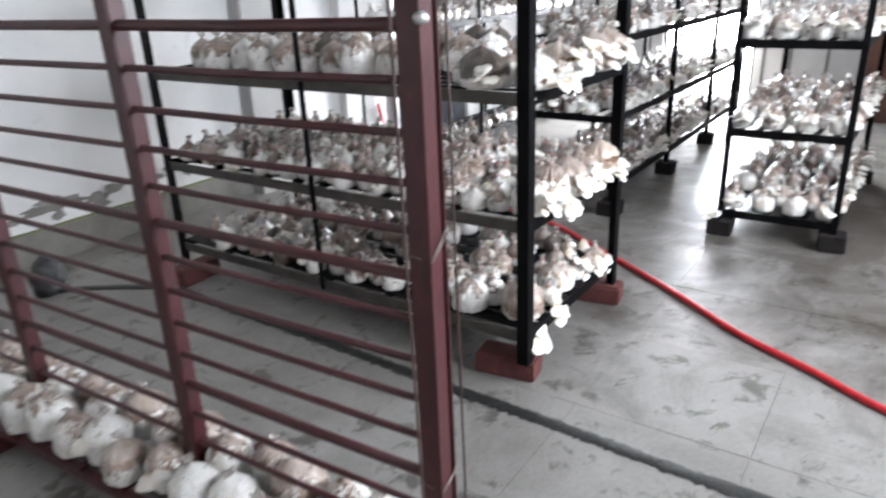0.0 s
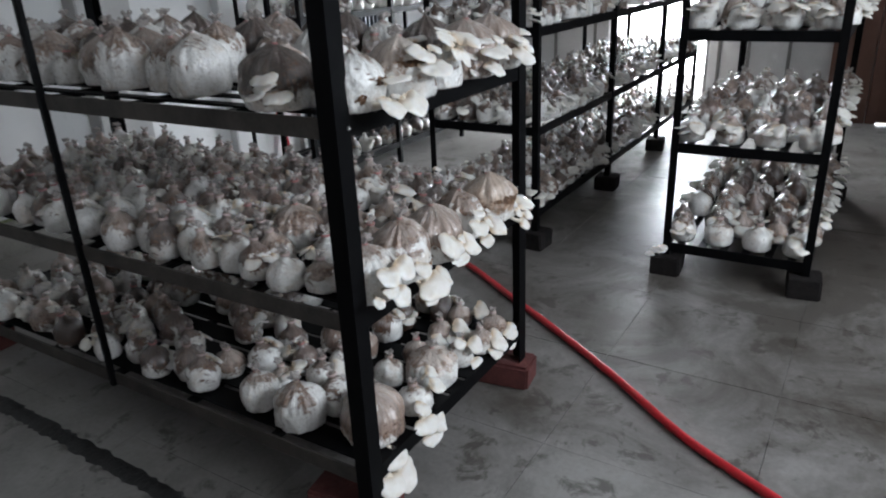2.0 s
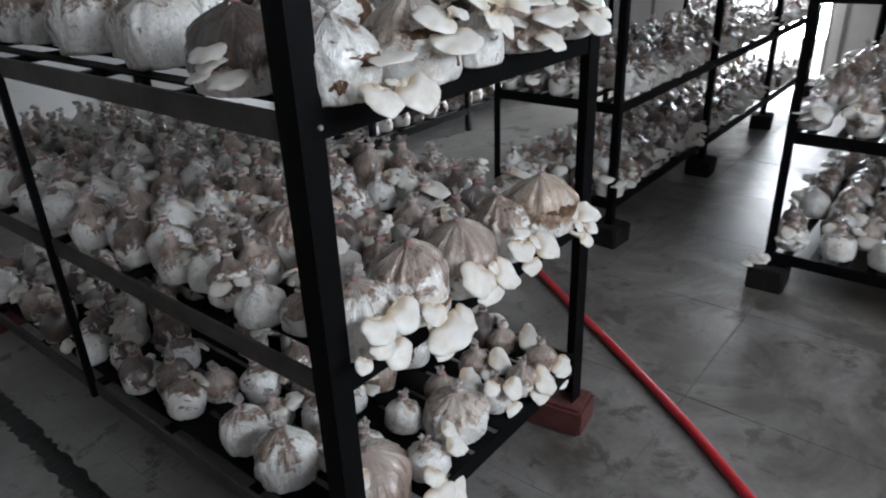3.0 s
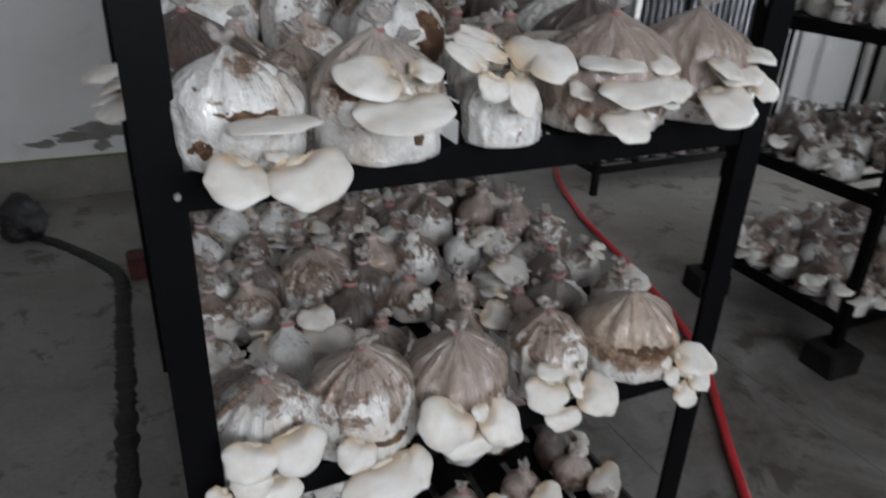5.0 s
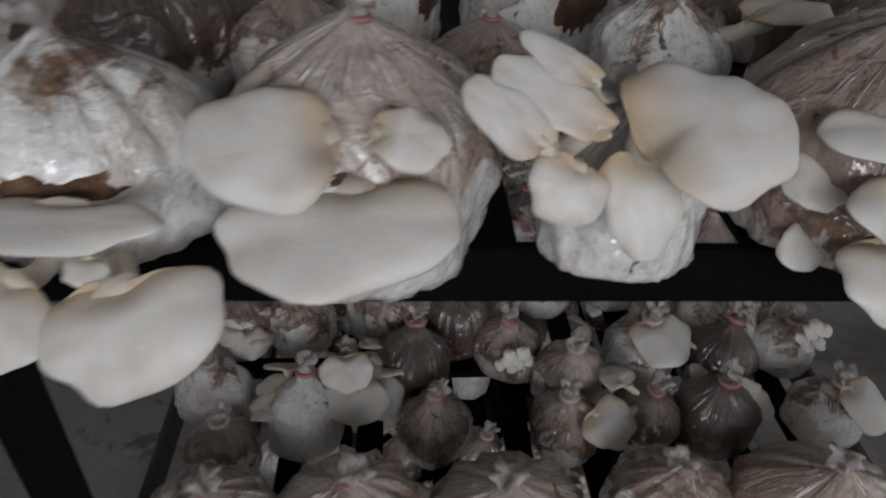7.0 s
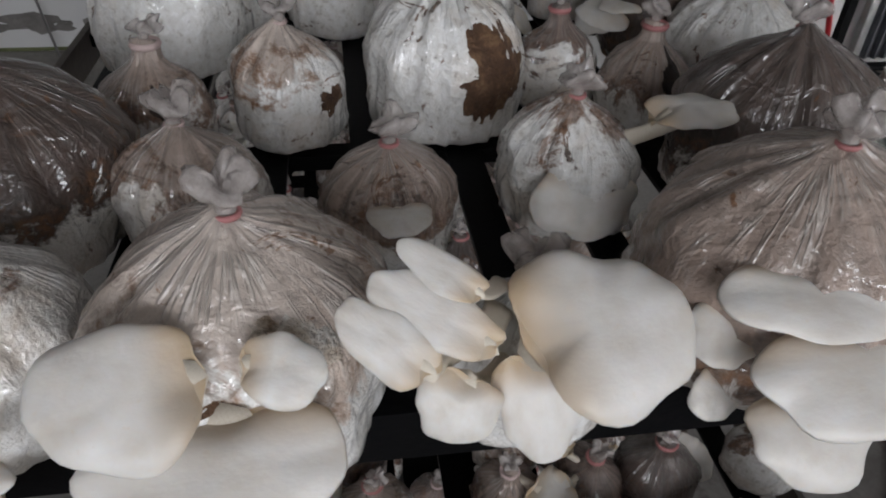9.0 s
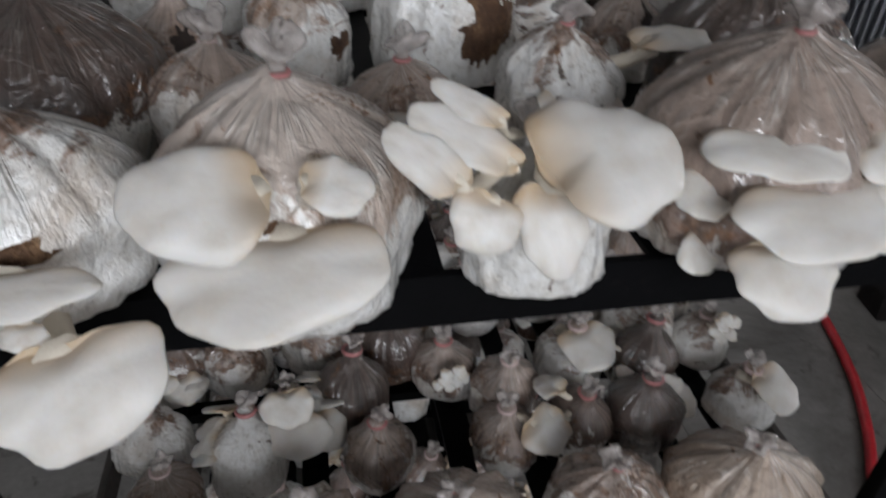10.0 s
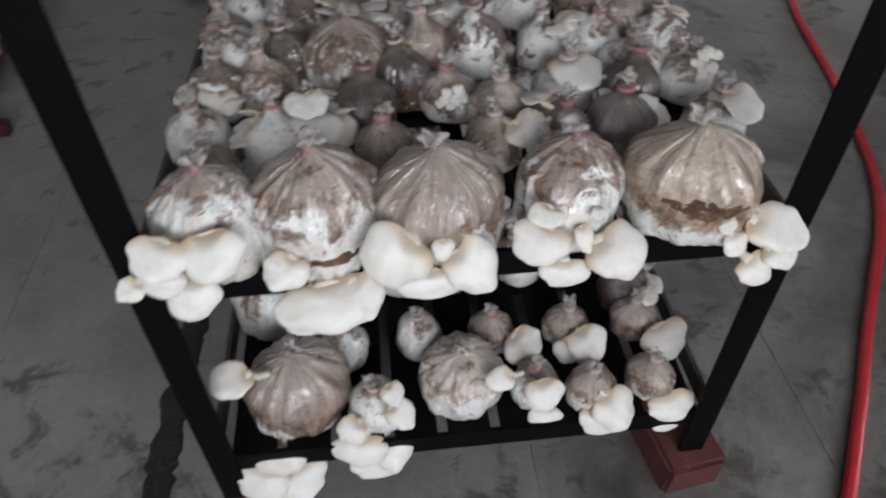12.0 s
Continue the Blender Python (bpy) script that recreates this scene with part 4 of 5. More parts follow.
def fill(pool, x0, x1, y0, y1, z, dx, dy, seed, group, gaps=0.06, jitter=0.012, keep=None, lean=4, far=1.3):
    r0 = random.Random(seed)
    rest = []
    bpy.context.view_layer.update()
    rows = int((y1 - y0) / dy)
    cols = max(1, int((x1 - x0) / dx + 0.5))
    for j in range(rows):
        for i in range(cols):
            x = x0 + (x1 - x0) * (i + 0.5 + (0.22 if j % 2 else -0.08)) / cols + r0.uniform(-jitter, jitter)
            y = y0 + dy * (j + 0.5) + r0.uniform(-jitter, jitter)
            src = pool[r0.randrange(len(pool))]
            turn = r0.uniform(0, 360)
            if r0.random() < gaps or (keep and not keep(x, y)):
                continue
            place = pose(min(max(x, x0 + 0.02), x1 - 0.02), y, z, r0.uniform(-lean, lean), r0.uniform(-lean, lean), turn)
            if y > far:
                rest.append((src, place))
            else:
                tagged(copy_thing(src, place), group=group)
    if rest:
        pairs = [(o.data, pose(0, 0, -z) @ place @ src.matrix_basis.inverted() @ o.matrix_world) for src, place in rest for o in (src, *src.children_recursive)]
        put("mushroom_bags", joined("mushroom_bags", pairs), m=pose(0, 0, z), label="packed rows of knotted mushroom bags deep in the rack", category="bags", kind="stuff")


fill([large[k] for k in (0, 1, 3, 5, 2, 8)] + [small[0], small[4]], 0.06, 0.76, 0.46, 1.95, ZU, 0.148, 0.142, 21, G_U, 0.05)

# --- middle shelf: five full bags at the end, small ones behind
m = stand(bag(0.066, 0.126, M_BAG_MIXED, 12, "mottled pleated bag with a bunch of thick white caps"), 0.079, 0.045, ZM, 0, G_M)
sprout(m, -0.034, -0.090, 0.084, -20, 48, 0.029, 0.035, 1)
sprout(m, 0.022, -0.090, 0.084, 15, 48, 0.032, 0.038, 2)
sprout(m, -0.010, -0.100, 0.031, 0, 52, 0.029, 0.033, 3)
sprout(m, -0.077, -0.090, 0.038, -40, 46, 0.017, 0.017, 4)
sprout(m, -0.037, -0.095, 0.050, -10, 52, 0.020, 0.025, 7)
m = stand(bag(0.074, 0.146, M_BAG_MIXED, 13, "mottled pleated bag with one knob and one broad white cap"), 0.208, 0.045, ZM, 0, G_M)
tear(m, -84, 0.040, 0.045, 0.009, 11)
sprout(m, -0.032, -0.090, 0.049, -25, 46, 0.025, 0.028, 5)
sprout(m, 0.010, -0.093, -0.008, 5, 38, 0.039, 0.062, 6)
sprout(m, 0.048, -0.090, -0.001, 30, 44, 0.030, 0.030, 7)
sprout(m, -0.016, -0.100, -0.032, 0, 50, 0.016, 0.034, 0)
m = stand(bag(0.078, 0.136, M_BAG_BROWN, 14, "brown pleated bag with two curled crescent caps on its front"), 0.358, 0.04, ZM, 0, G_M)
sprout(m, -0.056, -0.090, 0.063, -50, 56, 0.041, 0.041, 0)
sprout(m, 0.026, -0.090, 0.039, 50, 52, 0.037, 0.035, 1)
sprout(m, -0.004, -0.085, 0.063, 0, 50, 0.015, 0.013, 2)
sprout(m, -0.019, -0.094, 0.018, 0, 56, 0.021, 0.043, 3)
m = stand(bag(0.066, 0.126, M_BAG_MIXED, 15, "mottled bag with a pile of rounded white caps in front"), 0.522, 0.055, ZM, 0, G_M)
sprout(m, -0.048, -0.085, 0.089, -30, 30, 0.017, 0.022, 3)
sprout(m, -0.052, -0.090, 0.053, -30, 44, 0.031, 0.035, 4)
sprout(m, 0.041, -0.090, 0.026, 50, 42, 0.040, 0.036, 7)
sprout(m, 0.000, -0.087, 0.050, 10, 50, 0.019, 0.012, 5)
sprout(m, -0.020, -0.095, 0.003, 0, 56, 0.021, 0.032, 6)
sprout(m, 0.016, -0.075, 0.076, 0, 30, 0.009, 0.009, 2)
m = stand(bag(0.080, 0.134, M_BAG_TAN, 16, "half-white bag with caps growing out towards the aisle"), 0.684, 0.055, ZM, 0, G_M)
tear(m, -92, 0.066, 0.050, 0.013, 10)
sprout(m, 0.083, -0.075, 0.030, 60, 34, 0.043, 0.033, 7)
sprout(m, 0.101, -0.080, -0.013, 50, 44, 0.025, 0.022, 1)
sprout(m, 0.072, -0.085, -0.031, 30, 50, 0.023, 0.027, 0)
sprout(m, 0.016, -0.080, 0.045, 0, 36, 0.012, 0.013, 2)
sprout(m, 0.032, -0.085, 0.017, 10, 50, 0.017, 0.017, 3)
m = stand(bag(0.044, 0.080, M_BAG_BROWN, 17, "small brown bag dotted with a white tuft of young mushrooms", False, True, 30), 0.402, 0.327, ZM, 0, G_M)
for k in range(9):
    grow(m, 0.022 * math.sin(2.4 * k) * (k / 8) ** 0.5, -0.046 - 0.003 * (k % 3), 0.056 + 0.018 * math.cos(2.4 * k) * (k / 8) ** 0.5, -90, 0.0085, 40, 0, k, 1.0)
m = stand(bag(0.042, 0.082, M_BAG_WHITE, 18, "small bag with two flat white caps stacked on it", False, False, 30), 0.199, 0.267, ZM, 0, G_M)
grow(m, -0.002, -0.046, 0.100, -90, 0.028, 24, 0, 2, 1.05)
grow(m, 0.006, -0.058, 0.070, -85, 0.035, 22, 0, 3, 1.1)
grow(m, 0.040, -0.040, 0.050, -50, 0.028, 30, 0, 5, 1.0)
m = stand(bag(0.052, 0.098, M_BAG_WHITE, 19, "round white bag with a ring neck", False, False, 30), 0.700, 0.367, ZM, 0, G_M)
m = stand(bag(0.042, 0.078, M_BAG_MIXED, 20, "small bag with a tuft of young white mushrooms", False, False, 30), 0.782, 0.332, ZM, 0, G_M)
for k in range(6):
    grow(m, 0.006 + 0.016 * math.sin(2.4 * k), -0.036 - 0.003 * (k % 3), 0.082 + 0.014 * math.cos(2.4 * k), -70, 0.012, 30, 0, k, 1.0)
m = stand(bag(0.045, 0.082, M_BAG_MIXED, 21, "small bag capped by a wide pale mushroom", False, False, 30), 0.785, 0.217, ZM, 0, G_M)
grow(m, 0.014, -0.030, 0.078, -50, 0.036, 20, 0, 4, 1.1)
m = stand(bag(0.048, 0.09, M_BAG_MIXED, 22, "small bag with a curled cap on its crown", False, False, 30), 0.578, 0.322, ZM, 0, G_M)
grow(m, 0.010, -0.030, 0.082, -60, 0.040, 18, 0, 5, 1.2)
m = stand(bag(0.042, 0.084, M_BAG_MIXED, 23, LAB_S, False, True, 30), 0.299, 0.197, ZM, 0, G_M)
m = stand(bag(0.042, 0.080, M_BAG_BROWN, 24, LAB_S, False, False, 30), 0.454, 0.197, ZM, 0, G_M)
grow(m, 0.036, -0.030, 0.070, -30, 0.032, 24, 20, 6, 1.0)
m = stand(bag(0.044, 0.086, M_BAG_WHITE, 25, "small mottled bag leaning over the shelf's side", False, False, 30), 0.035, 0.252, ZM, 0, G_M)
m = stand(bag(0.040, 0.080, M_BAG_MIXED, 26, LAB_S, False, False, 30), 0.061, 0.167, ZM, 0, G_M)
grow(m, -0.006, -0.046, 0.040, -90, 0.026, 20, 0, 7, 1.1)
m = stand(bag(0.070, 0.12, M_BAG_MIXED, 27, LAB_M), 0.247, 0.417, ZM, 0, G_M)
taken = ((0.402, 0.327), (0.199, 0.267), (0.700, 0.367), (0.782, 0.332), (0.785, 0.217), (0.578, 0.322), (0.299, 0.197), (0.454, 0.197), (0.035, 0.252), (0.061, 0.167), (0.247, 0.417))


def free(x, y):
    return all((x - a) ** 2 + (y - b) ** 2 > 0.066 ** 2 for a, b in taken)


fill(small, 0.0, 0.795, 0.155, 1.95, ZM, 0.094, 0.084, 22, G_M, 0.05, 0.012, free, 9, 0.95)

# --- bottom shelf
b = stand(bag(0.080, 0.130, M_BAG_BROWN, 28, "large dark pleated bag with white caps beneath it"), 0.12, 0.098, ZB, 0, G_B)
sprout(b, -0.077, -0.098, -0.076, -20, 48, 0.039, 0.047, 0)
sprout(b, -0.017, -0.098, -0.089, 20, 48, 0.040, 0.052, 1)
sprout(b, -0.084, -0.048, 0.147, -70, 30, 0.038, 0.031, 2)
sprout(b, -0.036, -0.093, -0.027, 0, 46, 0.026, 0.042, 3)
b = stand(bag(0.046, 0.084, M_BAG_WHITE, 29, "small bag hidden by layered white caps", False, False, 30), 0.25, 0.06, ZB, 0, G_B)
sprout(b, 0.027, -0.040, 0.116, 30, 34, 0.020, 0.020, 3)
sprout(b, 0.036, -0.050, 0.071, 50, 40, 0.028, 0.026, 4)
sprout(b, -0.033, -0.060, -0.007, -10, 44, 0.031, 0.046, 5)
sprout(b, 0.018, -0.060, -0.026, 20, 48, 0.033, 0.037, 6)
sprout(b, -0.041, -0.055, 0.047, -40, 40, 0.026, 0.025, 7)
sprout(b, -0.013, -0.065, -0.058, 0, 52, 0.025, 0.043, 1)
b = stand(bag(0.070, 0.105, M_BAG_HALF, 30, LAB_M), 0.392, 0.095, ZB, 0, G_B)
b = stand(bag(0.040, 0.080, M_BAG_MIXED, 31, "small brown bag with pale caps cupped on its front", False, True, 30), 0.52, 0.07, ZB, 0, G_B)
sprout(b, -0.067, -0.040, 0.112, -60, 36, 0.026, 0.021, 0)
sprout(b, 0.002, -0.050, 0.076, 10, 44, 0.029, 0.035, 3)
sprout(b, 0.009, -0.050, 0.008, 0, 52, 0.021, 0.030, 5)
b = stand(bag(0.040, 0.080, M_BAG_BROWN, 32, "small brown bag with pale caps cupped on its front", False, False, 30), 0.612, 0.055, ZB, 0, G_B)
sprout(b, 0.028, -0.050, 0.034, 30, 46, 0.040, 0.038, 1)
sprout(b, 0.004, -0.055, 0.007, -10, 52, 0.027, 0.033, 4)
b = stand(bag(0.040, 0.080, M_BAG_MIXED, 33, "small brown bag with pale caps cupped on its front", False, False, 30), 0.722, 0.065, ZB, 0, G_B)
sprout(b, 0.025, -0.050, 0.012, 10, 42, 0.028, 0.044, 2)
sprout(b, 0.023, -0.055, -0.032, 0, 50, 0.019, 0.029, 6)
b = stand(bag(0.040, 0.080, M_BAG_BROWN, 34, "small brown bag with pale caps cupped on its front", False, True, 30), 0.465, 0.195, ZB, 0, G_B)
sprout(b, 0.045, -0.055, 0.053, 30, 40, 0.035, 0.038, 3)
b = stand(bag(0.040, 0.080, M_BAG_MIXED, 35, "small brown bag with pale caps cupped on its front", False, False, 30), 0.602, 0.19, ZB, 0, G_B)
sprout(b, 0.022, -0.060, 0.054, 30, 40, 0.037, 0.039, 4)
sprout(b, -0.007, -0.050, 0.021, -30, 44, 0.025, 0.025, 7)
b = stand(bag(0.040, 0.080, M_BAG_BROWN, 36, "small brown bag with pale caps cupped on its front", False, False, 30), 0.732, 0.195, ZB, 0, G_B)
sprout(b, 0.035, -0.065, 0.045, 20, 42, 0.039, 0.045, 5)
b = stand(bag(0.042, 0.088, M_BAG_WHITE, 37, LAB_S, False, False, 30), 0.33, 0.2, ZB, 0, G_B)
b = stand(bag(0.046, 0.085, M_BAG_MIXED, 40, LAB_S, False, False, 30), 0.19, 0.19, ZB, 0, G_B)
taken = ((0.12, 0.098), (0.25, 0.06), (0.392, 0.095), (0.52, 0.07), (0.612, 0.055), (0.722, 0.065), (0.465, 0.195), (0.602, 0.19), (0.732, 0.195), (0.33, 0.2), (0.19, 0.19), (0.06, 0.30), (0.07, 0.455))
for i, (x, y) in enumerate(((0.06, 0.30), (0.07, 0.455))):
    stand(bag(0.066 - 0.014 * i, 0.125 - 0.02 * i, M_BAG_WHITE, 38 + i, LAB_W), x, y, ZB, 0, G_B)
fill(small, 0.0, 0.795, 0.20, 1.95, ZB, 0.112, 0.104, 23, G_B, 0.14, 0.016, free, 10, 1.05)

# --- bags that fill the racks farther off


FAR_BAGS = []
for k in range(10):
    mat = (M_BAG_SMALL, M_BAG_BROWN, M_BAG_DARK, M_BAG_SMALL, M_BAG_BROWN)[k % 5]
    FAR_BAGS.append(bag_mesh("far_bag", 0.046 + 0.004 * (k % 4), 0.10 + 0.012 * (k % 3), mat, 500 + k, 16, 6, 1.0, 0.05, k % 3 != 0))
FAR_CAPS = [cap_mesh("far_cap", 90 + k, 12) for k in range(4)]
FAR_ENDS = [ruffle_mesh("far_end", 1.0, 1.3, 95 + k, 10) for k in range(3)]


def crowd(label, x0, x1, y0, y1, z, dx, dy, seed, caps=0.45, gaps=0.05, cap_size=0.03, near=0):
    """A shelf full of bags: the first columns stand singly, the many behind them are one object."""
    r0 = random.Random(seed)
    pairs = []
    cx, cy = (x0 + x1) / 2, (y0 + y1) / 2
    nx, ny = max(1, int((x1 - x0) / dx)), max(1, int((y1 - y0) / dy + 0.3))
    for i in range(nx):
        for j in range(ny):
            if r0.random() < gaps:
                continue
            x = x0 + (x1 - x0) * (i + 0.5) / nx + r0.uniform(-0.014, 0.014) - cx
            y = y0 + (y1 - y0) * (j + 0.5) / ny + r0.uniform(-0.014, 0.014) - cy
            me, neck = FAR_BAGS[r0.randrange(len(FAR_BAGS))]
            place = pose(x, y, 0, r0.uniform(-5, 5), r0.uniform(-5, 5), r0.uniform(0, 360)) @ Matrix.Diagonal((1, 1, r0.uniform(0.85, 1.2), 1))
            mine = [("bag_end", FAR_ENDS[r0.randrange(3)], sized(place @ Matrix.Translation(neck), 0.014))]
            edge = i == 0 or j == 0 or j == ny - 1
            if r0.random() < caps * (1.6 if edge else 0.7):
                az = r0.uniform(0, 360)
                if edge:
                    az = (180 if i == 0 else (-90 if j == 0 else 90)) + r0.uniform(-45, 45)
                for k in range(r0.randrange(2, 6)):
                    a = az + r0.uniform(-35, 35)
                    s = cap_size * r0.uniform(0.6, 1.2)
                    rr = 0.05 + 0.4 * s
                    mine.append(("mushroom", FAR_CAPS[r0.randrange(4)], sized(pose(x + rr * math.cos(radians(a)), y + rr * math.sin(radians(a)), r0.uniform(0.03, 0.10), 0, 0, a)
                                                                            @ pose(0, 0, 0, r0.uniform(-20, 20), r0.uniform(-5, 40), 0), s)))
            if i < near:
                ob = put("mushroom_bag", me, m=pose(cx, cy, z) @ place, label="knotted mushroom bag sprouting pale caps in a packed shelf row", category="bag", group="bags on the racks across the aisle")
                for name, part, m in mine:
                    put(name, part, ob, place.inverted() @ m)
            else:
                pairs += [(me, place)] + [(part, m) for _, part, m in mine]
    return put("mushroom_bags", joined("mushroom_bags", pairs), m=pose(cx, cy, z), label=label, category="bags", kind="stuff")


FAR = "packed rows of knotted mushroom bags sprouting pale caps"
for i, z in enumerate((0.20, 0.61, 1.065)):
    crowd(FAR + " on a steel shelf", BX0 + 0.01, BX1, B0 + 0.0, B1, z, 0.105, 0.115, 30 + i, 0.4)
for i, z in enumerate((0.24, 0.66, 1.10)):
    crowd(FAR + " beside the aisle", CX0 + 0.17, CX1, C0 - 0.02, C1 + 0.02, (0.145, 0.60, 1.06)[i], 0.105, 0.115, 40 + i, 0.6, 0.05, 0.032, 2)
    crowd(FAR + " next to the door", FX0 + 0.01, FX1, F0, F1, z, 0.105, 0.115, 50 + i, 0.5)
crowd(FAR + " along the back wall", DX0 + 0.02, DX1, D0 + 0.02, D1 - 0.02, 1.10, 0.11, 0.12, 60, 0.1)
crowd("a sparse row of small pale bags on the back shelf", DX0 + 0.02, DX1, D0 + 0.02, D0 + 0.16, 0.16, 0.13, 0.12, 61, 0.05)

# the bags at the end of the rack across the aisle
for i, z in enumerate((0.145, 0.60, 1.06)):
    r0 = random.Random(70 + i)
    for j in range(4):
        y = C0 + 0.065 + j * 0.157
        mat = (M_BAG_WHITE, M_BAG_WHITE, M_BAG_MIXED, M_BAG_MIXED)[(i + j) % 4]
        ob = stand(bag(0.056, 0.11 if i else 0.12, mat, 700 + 10 * i + j, "white-bottomed bag with pale caps on a rack end", False, False, 30), CX0 + 0.085, y, z, 0, "bags at the end of the rack")
        if i > 0 or j in (0, 3):
            cluster(ob, 0.056, 180 + (-30 if j == 0 else 0), 0.07, [0.034, 0.03, 0.038, 0.026][:3 + j % 2], 720 + 10 * i + j, 45)

# patterns are no longer needed
for ob in large + small:
    for o in (*ob.children_recursive, ob):
        bpy.data.objects.remove(o)

# pale bolt heads where the end rails meet the posts
bolt_me = tube_mesh("bolt", [(0, 0.001, 0), (0, -0.004, 0), (0, -0.0055, 0)], 0.004, M_COLUMN, 10, radii=[0.0042, 0.0040, 0.0025])
for z in (A_LEVELS[2] - 0.022,):
    put("bolt", bolt_me, rack_a, pose(0.036, 0.0, z))

# ---------------------------------------------------------------- bricks and blocks under the racks
brick_me = [bevelled_box("foot_brick", (0.115, 0.235, 0.085), M_BRICK, 0.007, 0.0025, k) for k in range(3)]
for i, (x, y, t) in enumerate(((0.035, 0.115, 8), (AX + AW - 0.03, 0.085, 8), (0.01, AL - 0.04, 92), (AX + AW - 0.03, AL - 0.04, 86))):
    put("foot_brick", brick_me[i % 3], m=pose(x, y, 0, 0, 0, t), label="red fired brick under the foot of the rack", category="brick", group="bricks under the rack")
block_me = bevelled_box("foot_block", (0.13, 0.13, 0.09), M_DARKBLOCK, 0.006, 0.003, 9)
for x0, y0, x1, y1, bays in ((BX0, B0, BX1, B1, 3), (CX0, C0, CX1, C1, 1), (FX0, F0, FX1, F1, 2)):
    for i in range(bays + 1):
        for y in (y0 + 0.02, y1 - 0.02):
            x = x0 + (x1 - x0) * i / bays + (0.02 if i < bays else -0.02)
            put("foot_block", block_me, m=pose(x, y, 0, 0, 0, 7 * i - 10 * y), label="sooty dark block under the foot of a rack", category="block", group="blocks under the racks")
tuft = put("mushroom", CAPS[2], m=sized(pose(CX0 - 0.022, C1 + 0.012, 0.117, 0, 8, 200), 0.034), label="small tuft of pale mushrooms on a foot block", category="mushroom")
put("small_cap", CAPS[4], tuft, sized(pose(0.5, -1.0, -0.35, 0, 6, -60), 0.62))
put("small_cap", CAPS[5], tuft, sized(pose(0.2, 0.5, 0.42, 0, 10, 40), 0.7))

# ---------------------------------------------------------------- the red rack
RED = pose(-1.007, -0.292, 0, 0, 0, 2.9)
red = put("red_rack", None, m=RED, label="red primed steel rack with close horizontal bars and one low shelf", category="rack")
RY = (0.0, 0.82, 1.62, 2.86)
for i, y in enumerate(RY):
    slab("post", (-0.024, y - 0.024, 0.004), (0.024, y + 0.024, 1.9), M_RED, red, 0.004)
    slab("foot_bar", (-0.24, y - 0.02, 0.004), (-0.025, y + 0.02, 0.05), M_RED, red, 0.004)
    slab("foot_bar", (0.025, y - 0.02, 0.004), (0.23, y + 0.02, 0.05), M_RED, red, 0.004)
slab("post_lip", (-0.030, -0.030, 0.004), (-0.0245, -0.010, 1.9), M_RED, red, 0.001)
slab("post_lip", (0.0245, -0.030, 0.004), (0.030, -0.010, 1.9), M_RED, red, 0.001)
for k in range(16):
    z = 0.222 + 0.0935 * k
    put("bar", tube_mesh("bar", [(-0.004, 0, z), (-0.004, 0.41, z - 0.003), (-0.004, 0.82, z), (-0.004, 1.62, z), (-0.004, 2.24, z - 0.004), (-0.004, 2.86, z)],
                         0.0085 if k % 5 != 2 else 0.0125, M_RED, 8), red)
for x in (-0.155, 0.10):
    slab("shelf_rail", (x - 0.015, -0.06, 0.052), (x + 0.015, 2.88, 0.085), M_RED, red, 0.003)
for k in range(15):
    y = -0.02 + 0.2 * k
    slab("shelf_slat", (-0.165, y - 0.012, 0.0855), (0.11, y + 0.012, 0.091), M_RED, red)
put("bolt", tube_mesh("bolt", [(-0.02, -0.03, 1.355), (-0.036, -0.034, 1.355), (-0.04, -0.035, 1.355)], 0.011, M_PIPE, 12, radii=[0.012, 0.011, 0.006]), red, label="pale round bolt head")
for z, s in ((0.93, 0.05), (0.40, 0.03)):
    put("string", tube_mesh("string", [(-0.027, -0.032, z), (0.0, -0.034, z + s / 2), (0.032, -0.032, z + s), (0.032, 0.027, z + s), (-0.027, 0.027, z), (-0.029, -0.033, z - 0.005), (0.036, -0.036, z + s * 0.9), (0.042, -0.034, z + s * 0.6)], 0.0013, M_STRING, 6), red, label="pale string knotted round the post")
r0 = random.Random(90)
for k in range(21):
    for row in (0, 1):
        p = RED @ Vector((0.055 - 0.150 * row + (0.02 if k % 2 else -0.015) + r0.uniform(-0.012, 0.012), -0.07 + 0.135 * k + r0.uniform(-0.015, 0.015), 0.092))
        kk = r0.randrange(3)
        ob = stand(bag(0.062 + 0.005 * kk, 0.125 + 0.01 * kk, (M_BAG_MIXED, M_BAG_WHITE, M_BAG_MIXED)[kk], 800 + 2 * k + row, "pale mushroom bag on the low shelf of the red rack", True, False, 32), p.x, p.y, p.z, 0, "bags on the red rack")
        if r0.random() < 0.4:
            cluster(ob, 0.062, r0.uniform(120, 300), 0.06, [0.030, 0.026, 0.034], 900 + 2 * k + row)
for wx, wy, end in ((-0.93, -0.309, 0.004), (-1.094, -0.314, 0.10)):
    put("hanging_wire", tube_mesh("hanging_wire", spline([(wx - 0.012, wy, H), (wx - 0.006, wy, 1.5), (wx, wy + 0.002, 0.95), (wx + 0.003, wy, 0.5), (wx + 0.004, wy - 0.002, end)], 8), 0.0028, M_WIRE, 6),
        label="thin rusty wire hanging down beside the red post", category="wire", group="hanging wires")

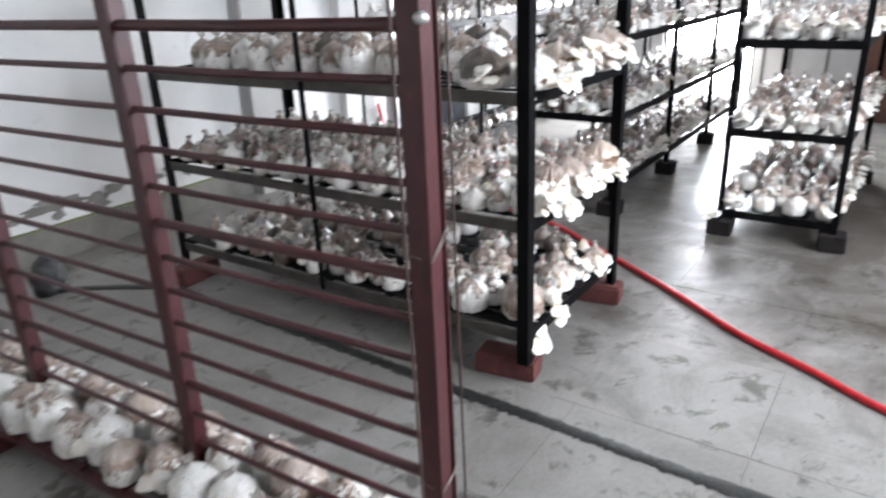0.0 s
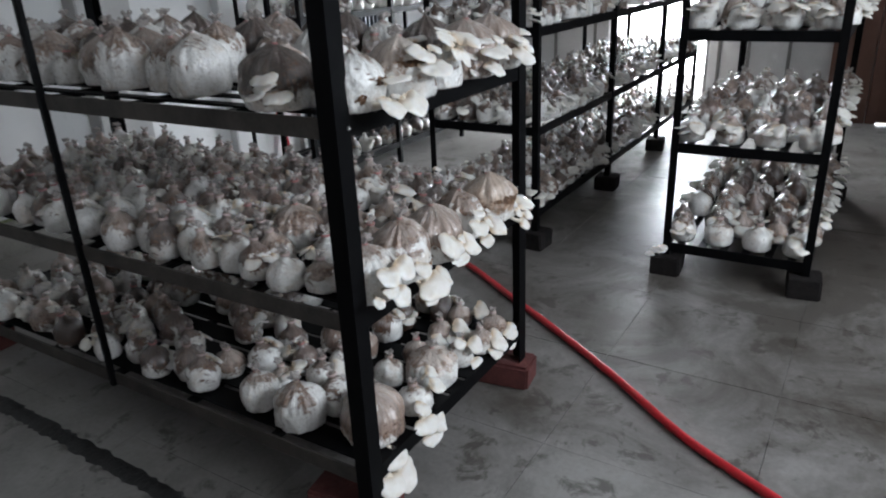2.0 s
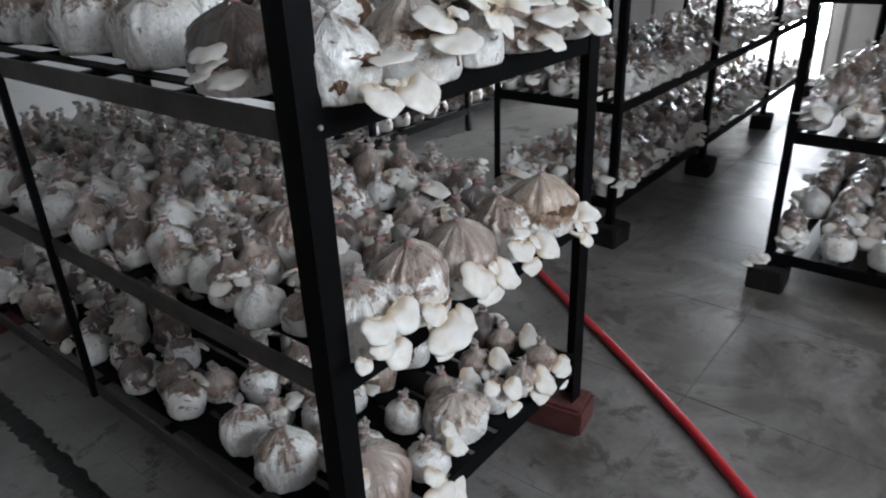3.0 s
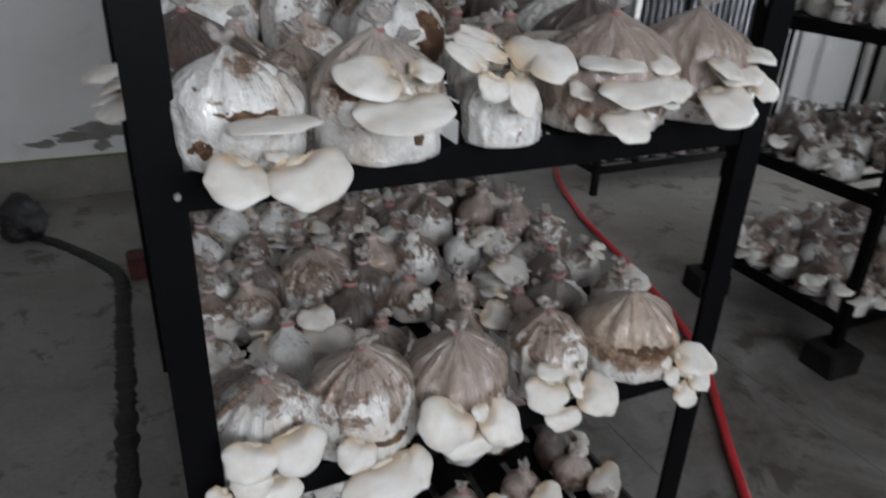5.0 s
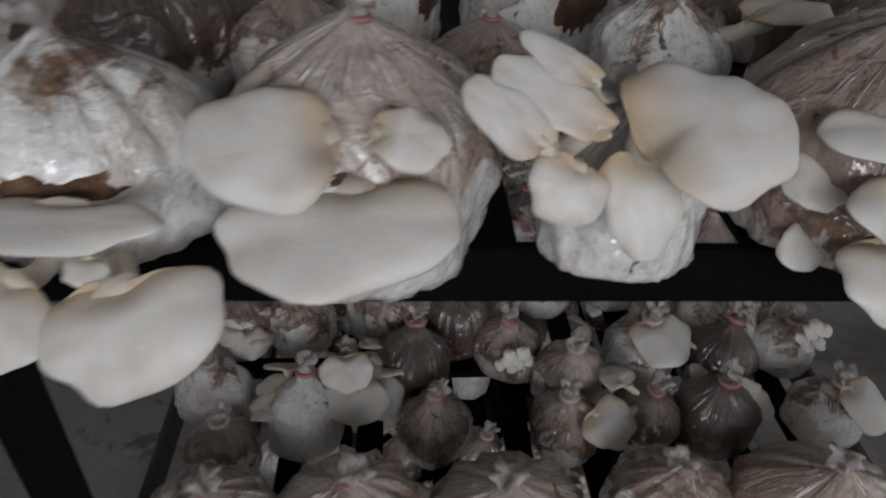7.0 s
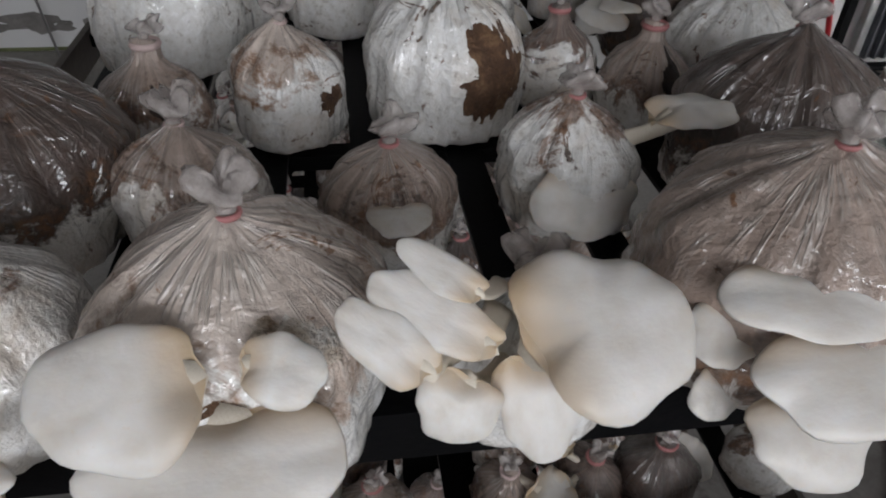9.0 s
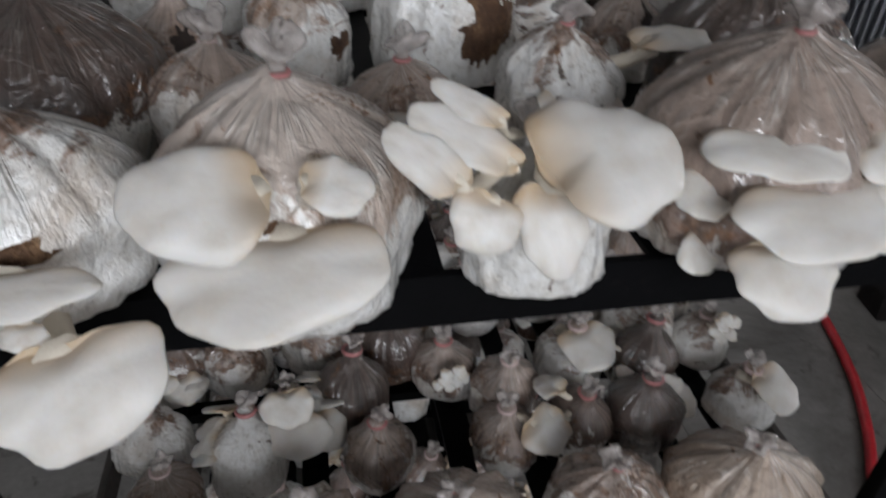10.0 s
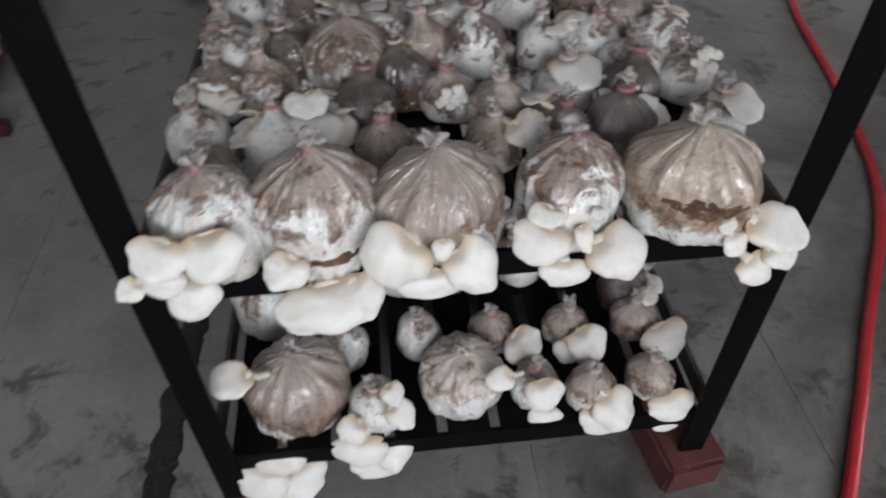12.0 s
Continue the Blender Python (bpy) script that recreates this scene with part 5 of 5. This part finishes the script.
# ---------------------------------------------------------------- hose, tar seam, odds and ends
hose_path = [(0.25, -1.75, 0.014), (0.40, -1.17, 0.013), (0.58, -0.85, 0.013), (0.74, -0.56, 0.013), (0.98, -0.25, 0.013), (1.21, 0.08, 0.013), (1.34, 0.28, 0.013), (1.47, 0.47, 0.013), (1.58, 0.64, 0.013), (1.68, 0.86, 0.013), (1.80, 1.28, 0.013), (1.93, 1.85, 0.013), (2.15, 2.4, 0.013), (2.45, 2.76, 0.02), (2.74, 2.87, 0.10), (2.70, 2.90, 0.42)]
put("hose", tube_mesh("hose", spline(hose_path, 14), 0.0135, M_HOSE, 12), label="bright red rubber hose lying across the tiled floor", category="hose")


def seam(points, width, seed):
    r0 = random.Random(seed)
    line = spline(points, 26)
    verts, faces = [], []
    for i, p in enumerate(line):
        d = (line[min(i + 1, len(line) - 1)] - line[max(i - 1, 0)]).normalized()
        side = Vector((d.y, -d.x, 0))
        w = width * r0.uniform(0.75, 1.2)
        verts += [p + side * w * 0.5, p + side * w * 0.38 + Vector((0, 0, 0.006)), p - side * w * 0.36 + Vector((0, 0, 0.006)), p - side * w * r0.uniform(0.42, 0.56)]
    for i in range(len(line) - 1):
        for k in range(3):
            faces.append((4 * i + k, 4 * i + k + 1, 4 * i + k + 5, 4 * i + k + 4))
    return mesh_of("tar_seam", verts, faces, M_TAR, True)


put("tar_seam", seam([(-0.19, -1.6, 0.001), (-0.212, -0.8, 0.001), (-0.20, -0.42, 0.001), (-0.19, -0.1, 0.001), (-0.182, 0.3, 0.001), (-0.165, 0.7, 0.001), (-0.15, 1.2, 0.001), (-0.143, 1.6, 0.001), (-0.14, 1.94, 0.001), (-0.23, 2.15, 0.001), (-0.39, 2.39, 0.001), (-0.47, 2.46, 0.001)], 0.058, 3),
    label="ragged black tar seam along the floor", category="seam")


def crumpled(name, size, mat, seed):
    bm = bmesh.new()
    bmesh.ops.create_icosphere(bm, subdivisions=3, radius=1)
    for v in bm.verts:
        n = noise.noise(v.co * 2.0 + Vector((seed, 0, 0)))
        v.co *= 1 + 0.35 * n
        v.co = Vector((v.co.x * size[0], v.co.y * size[1], max(0, (v.co.z + 0.75) * size[2])))
    me = bpy.data.meshes.new(name)
    bm.to_mesh(me)
    bm.free()
    me.materials.append(mat)
    return me


put("black_sack", crumpled("black_sack", (0.085, 0.075, 0.11), M_SACK, 4), m=pose(-0.49, 2.45, 0.006), label="small crumpled black sack on the floor", category="sack")
put("wall_rod", tube_mesh("wall_rod", [(-0.86, 2.80, 0.005), (-0.94, 2.87, 0.5), (-0.98, 2.915, 0.9)], 0.006, M_BATTEN, 8), label="thin dark rod leaning on the plaster wall", category="rod")

# ---------------------------------------------------------------- outside
put("ground", mesh_of("ground", [(-60, -60, -0.12), (60, -60, -0.12), (60, 60, -0.12), (-60, 60, -0.12)], [(0, 1, 2, 3)], M_PLINTH), kind="structure", label="bare ground outside", category="ground")


def glow_build(nt, b):
    b.inputs["Base Color"].default_value = (0.8, 0.8, 0.8, 1)
    b.inputs["Emission Color"].default_value = (0.95, 0.98, 1.0, 1)
    b.inputs["Emission Strength"].default_value = 26.0


M_GLOW = material("hazy_daylight", glow_build, 0.9)
put("backdrop", mesh_of("backdrop", [(8.6, -3, -0.1), (8.6, 8, -0.1), (8.6, 8, 6), (8.6, -3, 6)], [(0, 1, 2, 3)], M_GLOW), kind="structure", label="bright hazy daylight outside the window", category="backdrop")

# ---------------------------------------------------------------- floor tiles
TILE = 0.575
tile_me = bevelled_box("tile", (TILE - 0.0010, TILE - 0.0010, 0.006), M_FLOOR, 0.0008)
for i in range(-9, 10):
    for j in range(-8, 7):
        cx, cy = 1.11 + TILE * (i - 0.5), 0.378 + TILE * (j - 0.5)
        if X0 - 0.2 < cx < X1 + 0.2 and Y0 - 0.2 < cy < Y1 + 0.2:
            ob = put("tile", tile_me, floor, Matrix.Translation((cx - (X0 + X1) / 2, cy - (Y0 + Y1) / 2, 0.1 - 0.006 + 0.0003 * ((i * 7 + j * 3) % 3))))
